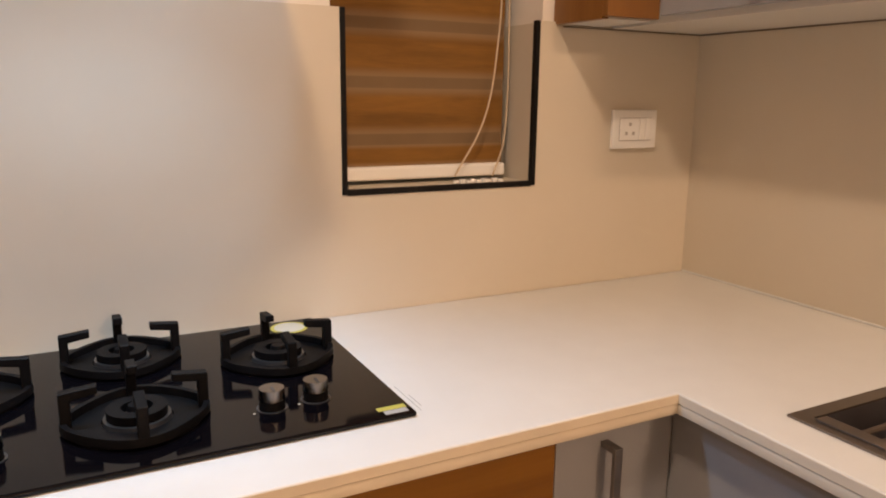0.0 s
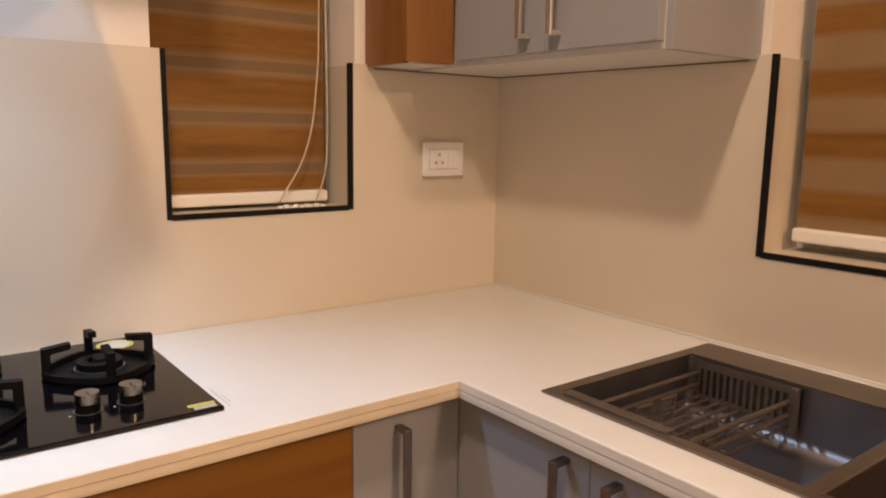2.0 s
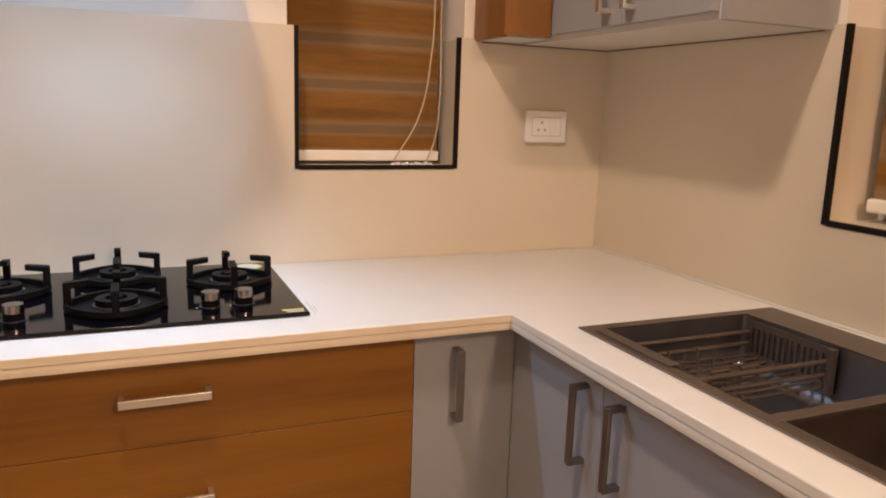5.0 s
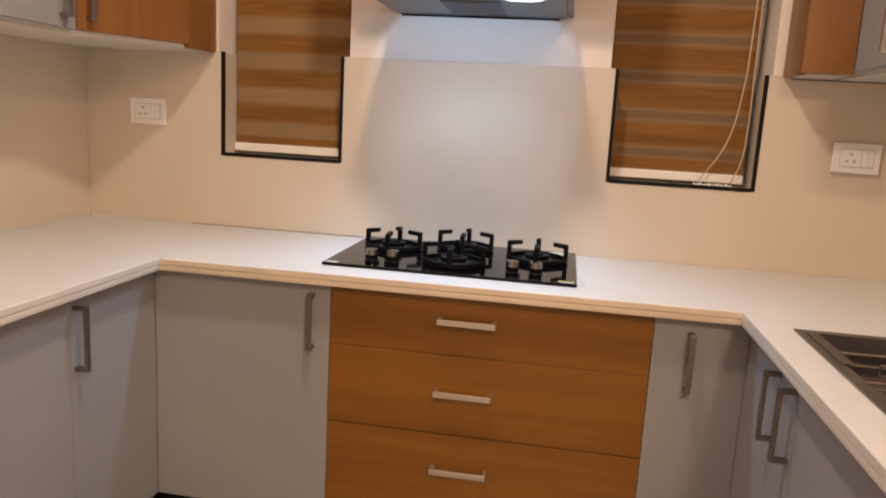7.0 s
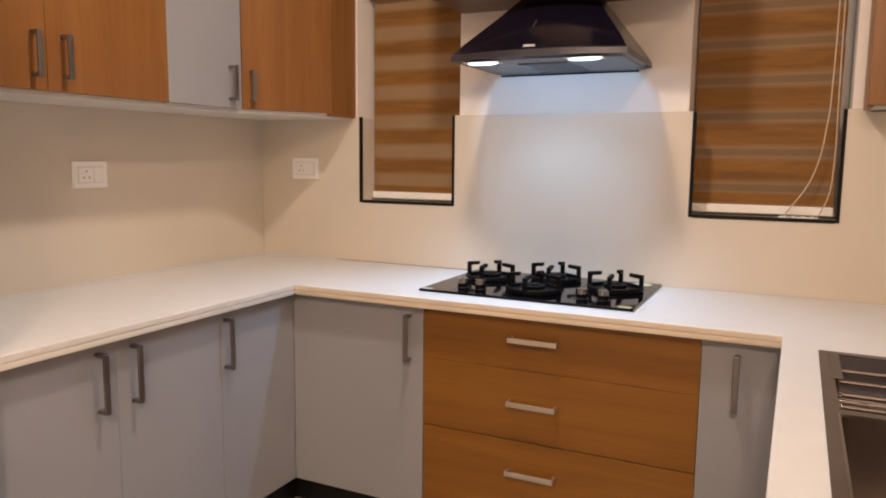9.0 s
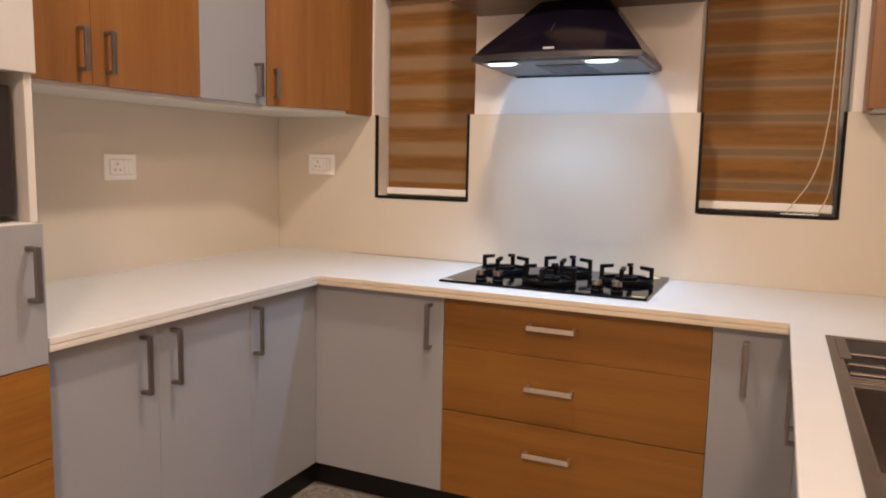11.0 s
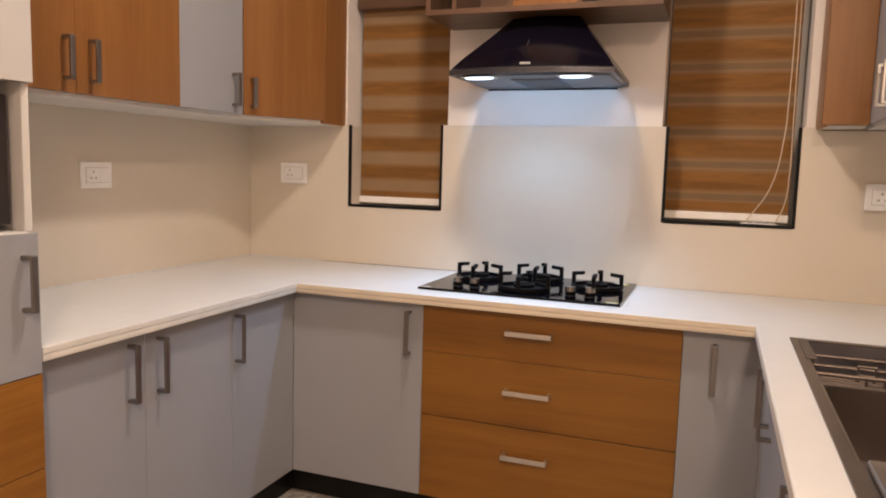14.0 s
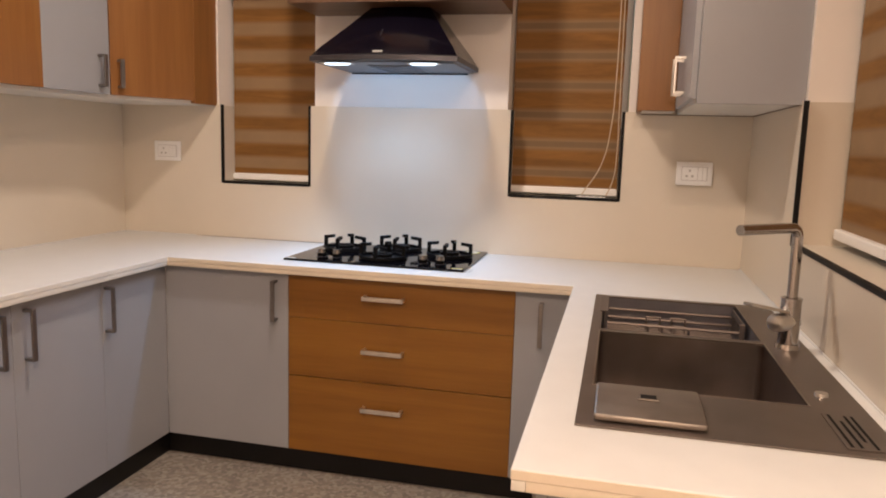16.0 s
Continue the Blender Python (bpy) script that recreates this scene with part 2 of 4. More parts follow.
def slab_with_holes(bm, us, vs, holes, place, w0, w1):
    """A slab over a grid of us x vs without the cells named in holes; place(u, v, w) gives the point."""
    us, vs = sorted(us), sorted(vs)
    solid = lambda i, j: 0 <= i < len(us) - 1 and 0 <= j < len(vs) - 1 and (i, j) not in holes
    cache = {}

    def vert(i, j, w):
        if (i, j, w) not in cache:
            cache[i, j, w] = bm.verts.new(place(us[i], vs[j], w))
        return cache[i, j, w]

    for i in range(len(us) - 1):
        for j in range(len(vs) - 1):
            if not solid(i, j):
                continue
            ring4 = [(i, j), (i + 1, j), (i + 1, j + 1), (i, j + 1)]
            bm.faces.new([vert(a, b, w1) for a, b in ring4])
            bm.faces.new([vert(a, b, w0) for a, b in reversed(ring4)])
            for (a, b), (c, d), (di, dj) in zip(ring4, ring4[1:] + ring4[:1], ((0, -1), (1, 0), (0, 1), (-1, 0))):
                if not solid(i + di, j + dj):
                    bm.faces.new((vert(a, b, w0), vert(c, d, w0), vert(c, d, w1), vert(a, b, w1)))
    bmesh.ops.recalc_face_normals(bm, faces=bm.faces)
    return bm


def mesh(name, bm, mat, smooth=False):
    data = bpy.data.meshes.new(name)
    bm.to_mesh(data)
    bm.free()
    data.materials.append(mat)
    if smooth:
        for p in data.polygons:
            p.use_smooth = True
        data.set_sharp_from_angle(angle=radians(40))
    return data


def part(name, bm, mat, parent=None, label="", smooth=False):
    ob = new(name, mesh(name, bm, mat, smooth))
    if parent is not None:
        ob.parent = parent
        ob.matrix_parent_inverse = parent.matrix_basis.inverted()
    return tagged(ob, label)


def thing(name, at, label, category, group="", kind=""):
    ob = new(name)
    ob.matrix_basis = Matrix.Translation(at)
    ob.empty_display_size = 0.05
    return tagged(ob, label, category, group, kind)


B = bmesh.new

# ---- room shell ----
tagged(part("floor", box(B(), WEST - 0.3, EAST + 0.3, SOUTH - 0.2, 0.3, -0.1, 0.0), TERRAZZO), "speckled grey-brown terrazzo floor", "floor", kind="structure")
tagged(part("ceiling", box(B(), WEST - 0.3, EAST + 0.3, SOUTH - 0.2, 0.3, CEIL, CEIL + 0.1), WHITE), "plain white painted ceiling", "ceiling", kind="structure")
WALL = 0.010  # the painted wall lies this far behind the splashback's face
N_OPEN = [(-2.345, -1.862, 1.085, 2.10), (-0.980, -0.480, 1.085, 2.10)]
E_OPEN = (-2.045, -0.820, 1.035, 2.10)
us = [WEST - 0.2, N_OPEN[0][0], N_OPEN[0][1], N_OPEN[1][0], N_OPEN[1][1], 0.22]
wall_north = part("wall_north", slab_with_holes(B(), us, [0.0, 1.085, 2.10, CEIL], {(1, 1), (3, 1)}, lambda u, v, w: (u, w, v), WALL, 0.22), PAINT)
tagged(wall_north, "cream painted wall with two tall window openings", "wall", kind="structure")
wall_east = part("wall_east", slab_with_holes(B(), [SOUTH, E_OPEN[0], E_OPEN[1], WALL], [0.0, 1.035, 2.10, CEIL], {(1, 1)}, lambda u, v, w: (w, u, v), WALL, 0.22), PAINT)
tagged(wall_east, "cream painted wall with a wide window opening", "wall", kind="structure")
tagged(part("wall_west", box(B(), WEST - 0.2, WEST - WALL, SOUTH, WALL, 0, CEIL), PAINT), "cream painted wall behind tall cabinets", "wall", kind="structure")
tagged(part("wall_south", box(B(), WEST - 0.2, 0.22, SOUTH - 0.15, SOUTH, 0, CEIL), PAINT), "cream painted end wall of the room", "wall", kind="structure")

# splashbacks: laminate sheets between counter and wall cabinets, cut round the windows
N_CUT = [(-2.330, -1.879, 1.104), (-0.963, -0.493, 1.100)]
E_CUT = (-2.03, -0.832, 1.052)
bm = slab_with_holes(B(), [WEST, N_CUT[0][0], N_CUT[0][1], N_CUT[1][0], N_CUT[1][1], 0.0], [TOP + 0.001, 1.102, SPLASH], {(1, 1), (3, 1)}, lambda u, v, w: (u, w, v), 0.0, WALL - 0.001)
splash_north = tagged(part("splashback_north", bm, PANEL), "smooth greige laminate splashback sheet behind the hob", "splashback", kind="structure")
bm = slab_with_holes(B(), [-2.111, E_CUT[0], E_CUT[1], 0.0], [TOP + 0.001, E_CUT[2], SPLASH], {(1, 1)}, lambda u, v, w: (w, u, v), 0.0, WALL - 0.001)
tagged(part("splashback_east", bm, PANEL), "smooth greige laminate splashback sheet beside the sink", "splashback", kind="structure")
tagged(part("splashback_west", box(B(), WEST - WALL + 0.001, WEST, -1.72, -0.001, TOP + 0.001, UPPER - 0.002), PANEL), "smooth greige laminate splashback sheet over the long counter", "splashback", kind="structure")


# ---- windows and blinds ----
def window(number, m, w, sill_z, top_z, depth, label):
    """A recessed window; local x runs along the opening from 0 to w, y goes into the wall, z is up."""
    win = tagged(new(f"window_{number}"), label, "window", kind="structure")
    win.matrix_basis = m
    e = 0.0102

    def p(name, bm, mat, label=""):
        ob = new(name, mesh(name, bm, mat))
        ob.parent = win
        return tagged(ob, label)

    # black edging strips along the cut of the splashback
    p("edge_trim", box(B(), -0.001, e, -0.003, 0.011, sill_z, SPLASH, 0.001), TRIM, "black edging strip")
    p("edge_trim", box(B(), w - e, w + 0.001, -0.003, 0.011, sill_z, SPLASH, 0.001), TRIM, "black edging strip")
    p("edge_trim", box(B(), e, w - e, -0.003, 0.011, sill_z - 0.002, sill_z + e, 0.001), TRIM, "black edging strip")
    # laminate lining of the lower reveal and the sill board
    p("reveal_lining", box(B(), -0.012, -0.004, 0.0115, depth, sill_z, SPLASH - 0.003), PANEL)
    p("reveal_lining", box(B(), w + 0.004, w + 0.012, 0.0115, depth, sill_z, SPLASH - 0.003), PANEL)
    p("window_sill", box(B(), -0.011, w + 0.011, 0.0115, depth + 0.03, sill_z - 0.012, sill_z + 0.004, 0.001), PANEL, "greige sill board")
    f0, f1 = depth + 0.032, depth + 0.062
    bm = B()
    for a in ((-0.010, 0.03), (w - 0.03, w + 0.010), (w / 2 - 0.02, w / 2 + 0.02)):
        box(bm, a[0], a[1], f0, f1, sill_z + 0.002, top_z - 0.003)
    for z in (sill_z + 0.003, top_z - 0.045):
        box(bm, 0.03, w - 0.03, f0 + 0.003, f1 - 0.003, z, z + 0.04)
    p("window_frame", bm, ALU, "white aluminium window frame")
    pane = p("pane", box(B(), 0.0, w, f0 + 0.012, f0 + 0.017, sill_z + 0.01, top_z - 0.01), GLASS)
    pane.visible_shadow = False
    return win


def zebra_blind(m, w, z0, z1, label, cord_x=None, head=False, phase=0.0, band=0.082, voile=None):
    """Day-and-night roller blind: opaque bands and sheer bands by turns, with a bottom bar."""
    at = m.translation
    blind = tagged(new("zebra_blind"), label, "blind", "zebra blinds in the windows")
    blind.matrix_basis = m

    def p(name, bm, mat, label="", smooth=False):
        ob = new(name, mesh(name, bm, mat, smooth))
        ob.parent = blind
        return tagged(ob, label)

    p("bottom_bar", box(B(), 0.004, w - 0.004, -0.020, 0.006, z0, z0 + 0.030, 0.006, 3), PLASTIC, "white bottom bar")
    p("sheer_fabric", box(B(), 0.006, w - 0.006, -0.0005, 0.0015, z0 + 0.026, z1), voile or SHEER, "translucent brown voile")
    pitch = 0.1257
    z = z0 + 0.026 + phase
    while z < z1:
        a, b = max(z, z0 + 0.030), min(z + band, z1)
        if b - a > 0.004:
            p("fabric_band", box(B(), 0.005, w - 0.005, -0.0008, 0.0010, a, b), BAND)
        z += pitch
    if head:
        p("headrail", box(B(), 0.0, w, -0.05, 0.03, z1, z1 + 0.075, 0.008, 3), DULL_BROWN, "wood-coloured cassette")
    if cord_x is not None:
        drops = (((0.010, z1 - z0), (0.008, 0.45), (0.002, 0.32), (-0.034, 0.13), (-0.108, 0.004)), ((0.024, z1 - z0), (0.029, 0.36), (0.030, 0.19), (0.020, 0.07), (-0.006, 0.0)))
        for drop in drops:
            curve = bpy.data.curves.new("cord", "CURVE")
            curve.dimensions, curve.bevel_depth, curve.bevel_resolution = "3D", 0.0022, 2
            s = curve.splines.new("BEZIER")
            pts = [(cord_x + dx, -0.034, z0 + dz) for dx, dz in drop]
            s.bezier_points.add(len(pts) - 1)
            for bp, c in zip(s.bezier_points, pts):
                bp.co, bp.handle_left_type, bp.handle_right_type = c, "AUTO", "AUTO"
            curve.materials.append(CORD)
            ob = new("cord", curve)
            ob.parent = blind
        bm = B()
        for k in range(9):
            box(bm, cord_x - 0.13 + 0.014 * k, cord_x - 0.118 + 0.014 * k, -0.075 - 0.006 * (k % 3), -0.063 - 0.006 * (k % 2), z0 - 0.0085, z0 - 0.0015 + 0.003 * (k % 2), 0.002)
        p("cord_end", bm, PLASTIC, "white plastic cord connectors")
    return blind


DEPTH = 0.155
window(1, pose(N_CUT[0][0], 0, 0), N_CUT[0][1] - N_CUT[0][0], N_CUT[0][2], 2.10, DEPTH, "narrow recessed window with black edging")
window(2, pose(N_CUT[1][0], 0, 0), N_CUT[1][1] - N_CUT[1][0], N_CUT[1][2], 2.10, DEPTH, "narrow recessed window with black edging near the corner")
window(3, pose(0, E_CUT[1], 0, 0, 0, -90), E_CUT[1] - E_CUT[0], E_CUT[2], 2.10, DEPTH, "wide recessed window with black edging over the sink")
zebra_blind(pose(N_CUT[0][0] - 0.006, 0.125, 0), 0.470, 1.117, 1.985, "brown striped zebra blind lowered to the sill", head=True, phase=-0.047, band=0.081)
zebra_blind(pose(N_CUT[1][0] - 0.016, 0.125, 0), 0.476, 1.1135, 2.09, "brown striped zebra blind with loose looped cords", cord_x=0.433, phase=-0.0495, band=0.101, voile=VOILE_SHADED)
zebra_blind(pose(0.125, E_CUT[1] - 0.012, 0, 0, 0, -90), 1.18, 1.078, 2.09, "wide brown striped zebra blind over the sink", phase=-0.102, band=0.070)


# ---- cabinets ----
def handle(parent, at, axis, out, length=0.16, mat=None):
    """A flat bar handle on two feet. axis: along which it runs; out: the way it stands off."""
    a, o = Vector(axis), Vector(out)
    s = a.cross(o)
    bm = B()

    def block(u0, u1, v0, v1, w0, w1, bev):
        c = Vector(at) + a * (u0 + u1) / 2 + o * (v0 + v1) / 2 + s * (w0 + w1) / 2
        d = a * (u1 - u0) + o * (v1 - v0) + s * (w1 - w0)
        d = [abs(k) / 2 for k in d]
        box(bm, c[0] - d[0], c[0] + d[0], c[1] - d[1], c[1] + d[1], c[2] - d[2], c[2] + d[2], bev)

    h = length / 2
    block(-h, h, 0.028, 0.036, -0.008, 0.008, 0.0015)
    for e in (-h, h - 0.010):
        block(e, e + 0.010, 0.0, 0.0285, -0.0075, 0.0075, 0.001)
    return part("handle", bm, mat or HANDLE_SHADED, parent, "satin nickel bar handle")


GAP = 0.0007
T = 0.018
LOW, HIGH = 0.098, 0.803    # lower and upper edge of the base cabinets' doors
N_FACE, W_FACE, E_FACE = -0.578, -2.25, -0.594

BASE = "base cabinets under the counter"
# corner door cabinet left of the drawers
cab = thing("base_cabinet", (-1.95, -0.3, 0.1), "grey laminate corner cabinet with one closed door", "cabinet", BASE)
part("body", box(B(), -2.235, -1.717, N_FACE + T + 0.001, -0.02, LOW, 0.802), CARCASS, cab)
door = part("door", box(B(), -2.2498, -1.7155 - GAP, N_FACE, N_FACE + T, LOW, HIGH, 0.0012), GREY, cab)
handle(door, (-1.767, N_FACE, 0.697), (0, 0, 1), (0, -1, 0))
# drawers under the hob
cab = thing("drawer_cabinet", (-1.277, -0.3, 0.1), "oak-look three-drawer cabinet under the hob", "cabinet", BASE)
part("body", box(B(), -1.7145, -0.835, N_FACE + T + 0.001, -0.02, LOW, 0.802), CARCASS, cab)
for z0, z1, hz in ((0.637, HIGH, 0.737), (0.4052, 0.6355, 0.531), (LOW, 0.4018, 0.302)):
    front = part("drawer_front", box(B(), -1.7145, -0.8342 - GAP, N_FACE, N_FACE + T, z0, z1, 0.0012), OAK_X, cab)
    # brighter steel puts the light these drawer handles catch into their colour
    handle(front, (-1.325, N_FACE, hz), (1, 0, 0), (0, -1, 0), 0.16, STEEL)
# narrow door in the other corner
cab = thing("base_cabinet", (-0.74, -0.3, 0.1), "narrow grey laminate corner cabinet with one closed door", "cabinet", BASE)
part("body", box(B(), -0.8335, -0.60, N_FACE + T + 0.001, -0.02, LOW, 0.802), CARCASS, cab)
door = part("door", box(B(), -0.8335, E_FACE - 0.0005, N_FACE, N_FACE + T, LOW, HIGH, 0.0008), GREY, cab)
handle(door, (-0.739, N_FACE, 0.690), (0, 0, 1), (0, -1, 0))
# long run on the west side
cab = thing("base_cabinet", (-2.5, -0.83, 0.1), "grey laminate base cabinet with a single closed door", "cabinet", BASE)
part("body", box(B(), WEST + 0.005, W_FACE - T - 0.001, -0.953, -0.600, LOW, 0.802), CARCASS, cab)
door = part("door", box(B(), W_FACE - T, W_FACE, -0.955 + GAP, N_FACE - 0.0008, LOW, HIGH, 0.0008), GREY, cab)
handle(door, (W_FACE, -0.935, 0.697), (0, 0, 1), (1, 0, 0), 0.165)
cab = thing("base_cabinet", (-2.5, -1.39, 0.1), "grey laminate base cabinet with a pair of closed doors", "cabinet", BASE)
part("body", box(B(), WEST + 0.005, W_FACE - T - 0.001, -1.716, -0.957, LOW, 0.802), CARCASS, cab)
door = part("door", box(B(), W_FACE - T, W_FACE, -1.352 + GAP, -0.955 - GAP, LOW, HIGH, 0.0012), GREY, cab)
handle(door, (W_FACE, -1.300, 0.697), (0, 0, 1), (1, 0, 0), 0.165)
door = part("door", box(B(), W_FACE - T, W_FACE, -1.7165, -1.352 - GAP, LOW, HIGH, 0.0012), GREY, cab)
handle(door, (W_FACE, -1.411, 0.698), (0, 0, 1), (1, 0, 0), 0.165)
# sink run on the east side: two doors pairs and an end panel
cab = thing("sink_cabinet", (-0.3, -0.92, 0.1), "grey laminate sink cabinet with a pair of closed doors", "cabinet", BASE)
part("body", box(B(), E_FACE + T + 0.001, -0.572, -1.30, -0.60, LOW, 0.802), CARCASS, cab)
door = part("door", box(B(), E_FACE, E_FACE + T, -0.913 + GAP, N_FACE - 0.0005, LOW, HIGH, 0.0008), GREY, cab)
handle(door, (E_FACE, -0.862, 0.695), (0, 0, 1), (-1, 0, 0), 0.16)
door = part("door", box(B(), E_FACE, E_FACE + T, -1.31, -0.913 - GAP, LOW, HIGH, 0.0012), GREY, cab)
handle(door, (E_FACE, -0.972, 0.695), (0, 0, 1), (-1, 0, 0), 0.16)
cab = thing("base_cabinet", (-0.3, -1.7, 0.1), "grey laminate end cabinet with a pair of closed doors", "cabinet", BASE)
part("side_panel", box(B(), E_FACE + T + 0.001, -0.004, -2.088, -2.070, 0.0, 0.802, 0.001), GREY, cab)
door = part("door", box(B(), E_FACE, E_FACE + T, -1.705 + GAP, -1.31 - GAP, LOW, HIGH, 0.0012), GREY, cab)
handle(door, (E_FACE, -1.655, 0.695), (0, 0, 1), (-1, 0, 0), 0.16)
door = part("door", box(B(), E_FACE, E_FACE + T, -2.088, -1.705 - GAP, LOW, HIGH, 0.0012), GREY, cab)
handle(door, (E_FACE, -1.755, 0.695), (0, 0, 1), (-1, 0, 0), 0.16)

# plinth
for n, (x0, x1, y0, y1) in enumerate(((-2.30, -0.55, -0.54, -0.525), (-2.292, -2.277, -1.722, -0.5402), (-0.574, -0.56, -2.069, -0.5402))):
    tagged(part("plinth", box(B(), x0, x1, y0, y1, 0.001, 0.0965), BLACK), "black laminate plinth under the base cabinets", "plinth", kind="structure")

# ---- counter ----
SX0, SX1, SY0, SY1 = -0.550, -0.030, -1.915, -0.755   # sink flange
THICK = 0.018


def counter_section(name, cells_x, cells_y, holes, z0, z1, mat, bevel):
    bm = slab_with_holes(B(), cells_x, cells_y, holes, lambda u, v, w: (u, v, w), z0, z1)
    bmesh.ops.dissolve_limit(bm, angle_limit=0.01, verts=bm.verts, edges=bm.edges)
    outer = [e for e in bm.edges if len(e.link_faces) == 2 and e.calc_face_angle(0) > 1.0]
    bmesh.ops.bevel(bm, geom=outer, offset=bevel, segments=3, affect="EDGES", profile=0.6)
    return bm


xs = [WEST + 0.001, -2.21, -0.630, SX0 + 0.02, SX1 - 0.02, -0.001]
ys = [-2.112, -1.718, SY0 + 0.02, SY1 - 0.02, -0.62, -0.001]
ys = sorted(ys)
holes = set()
for i in range(5):
    for j in range(5):
        cx, cy = (xs[i] + xs[i + 1]) / 2, (ys[j] + ys[j + 1]) / 2
        if (-2.21 < cx < -0.630 and cy < -0.62) or (cx < -2.21 and cy < -1.718) or (SX0 + 0.02 < cx < SX1 - 0.02 and SY0 + 0.02 < cy < SY1 - 0.02):
            holes.add((i, j))
counter = thing("countertop", (-1.4, -0.3, TOP), "white engineered-stone U-shaped countertop with a cream edge", "countertop", kind="structure")
part("slab", counter_section("slab", xs, ys, holes, TOP - THICK, TOP, STONE, 0.003), STONE, counter, smooth=True)
# build-up strip under the front edge
E0, E1 = 0.8095, TOP - THICK - 0.0003
# the two runs facing warm light get a creamier copy of the colour
for (x0, x1, y0, y1), mat in (((-2.214, -0.626, -0.6195, -0.596), EDGE_WARM_LIT), ((-2.234, -2.2105, -1.718, -0.6195), EDGE_LESS_LIT), ((-0.6295, -0.608, -2.1115, -0.6195), EDGE_LESS_LIT), ((-0.6075, -0.004, -2.1115, -2.0905), EDGE_WARM_LIT)):
    part("edge_strip", box(B(), x0, x1, y0, y1, E0, E1, 0.0012, 2), mat, counter, "cream built-up edge strip", smooth=True)
# light-tinted band over the slab's cut face, a hair below the top
for (x0, x1, y0, y1), mat in (((-2.2095, -0.6305, -0.6208, -0.6199), EDGE_WARM_LIT), ((-2.2101, -2.2092, -1.7175, -0.6209), EDGE_LESS_LIT), ((-0.6308, -0.6299, -2.1115, -0.6209), EDGE_LESS_LIT), ((-0.6295, -0.002, -2.1130, -2.1119), EDGE_WARM_LIT)):
    part("edge_band", box(B(), x0, x1, y0, y1, TOP - THICK + 0.001, TOP - 0.0025), mat, counter, "cream edging band")
# thin beads of sealant along the walls
for bmb in (box(B(), WEST + 0.005, -2.47, -0.004, -0.0005, TOP + 0.0003, TOP + 0.004, 0.001), box(B(), -0.005, -0.0008, -2.105, -0.005, TOP + 0.0003, TOP + 0.005, 0.001), box(B(), WEST + 0.0008, WEST + 0.004, -1.715, -0.005, TOP + 0.0003, TOP + 0.004, 0.001)):
    part("sealant", bmb, STONE, counter, "white sealant bead")
# dark strip on the bead stands in for thin shadow in a gap
part("sealant", box(B(), -2.44, -1.79, -0.0042, -0.0031, TOP + 0.0003, TOP + 0.0022), JOINT_SHADE, counter, "dark strip for the shaded gap in the sealant")
part("sealant", box(B(), -2.468, -0.006, -0.003, -0.0005, TOP + 0.0003, TOP + 0.0025), PANEL, counter, "greige sealant bead")
for x, y0, y1 in ((-1.0255, -0.50, -0.40), (-1.0185, -0.485, -0.44)):
    part("pencil_line", box(B(), x, x + 0.0012, y0, y1, TOP + 0.0001, TOP + 0.0004), PENCIL, counter, "faint grey pencil line")

# ---- wall cabinets ----
UP = 2.26
WALLCABS = "wall cabinets"
UW = -2.527   # face of the west wall cabinets
cab = thing("wall_cabinet", (-2.7, -1.295, UPPER), "oak-look wall cabinet with a pair of closed doors", "cabinet", WALLCABS)
part("body", box(B(), WEST + 0.002, UW - T - 0.001, -1.7185, -0.869, UPPER - 0.012, UP), CARCASS, cab)
door = part("door", box(B(), UW - T, UW, -1.7185, -1.307 - GAP, UPPER + 0.002, UP, 0.0012), OAK_Z, cab)
handle(door, (UW, -1.348, 1.571), (0, 0, 1), (1, 0, 0), 0.125)
door = part("door", box(B(), UW - T, UW, -1.307 + GAP, -0.868 - GAP, UPPER + 0.002, UP, 0.0012), OAK_Z, cab)
handle(door, (UW, -1.254, 1.571), (0, 0, 1), (1, 0, 0), 0.125)
cab = thing("wall_cabinet", (-2.7, -0.69, UPPER), "pale grey wall cabinet with one closed door", "cabinet", WALLCABS)
part("body", box(B(), WEST + 0.002, UW - T - 0.001, -0.8665, -0.516, UPPER - 0.012, UP), CARCASS, cab)
door = part("door", box(B(), UW - T, UW, -0.868 + GAP, -0.512, UPPER + 0.002, UP, 0.0012), GREY, cab)
handle(door, (UW, -0.574, 1.564), (0, 0, 1), (1, 0, 0), 0.125)


def prism(bm, outline, z0, z1, bevel=0.0):
    low = [bm.verts.new((x, y, z0)) for x, y in outline]
    high = [bm.verts.new((x, y, z1)) for x, y in outline]
    bm.faces.new(low[::-1])
    bm.faces.new(high)
    n = len(outline)
    for k in range(n):
        bm.faces.new((low[k], low[(k + 1) % n], high[(k + 1) % n], high[k]))
    bmesh.ops.recalc_face_normals(bm, faces=bm.faces)
    if bevel:
        bmesh.ops.bevel(bm, geom=bm.edges[:], offset=bevel, segments=2, affect="EDGES", profile=0.5)
    return bm


# corner cabinet with a slanting door
cab = thing("corner_wall_cabinet", (-2.6, -0.2, UPPER), "oak-look corner wall cabinet with a slanting closed door", "cabinet", WALLCABS)
part("body", prism(B(), [(WEST + 0.002, -0.514), (-2.548, -0.514), (-2.376, -0.184), (-2.376, -0.002), (WEST + 0.002, -0.002)], UPPER - 0.012, UP), CARCASS, cab)
a, b = Vector((UW, -0.510, 0)), Vector((-2.357, -0.180, 0))
along = (b - a).normalized()
out = Vector((along.y, -along.x, 0))
quad = [a + along * 0.002, b, b - out * T, a + along * 0.002 - out * T]
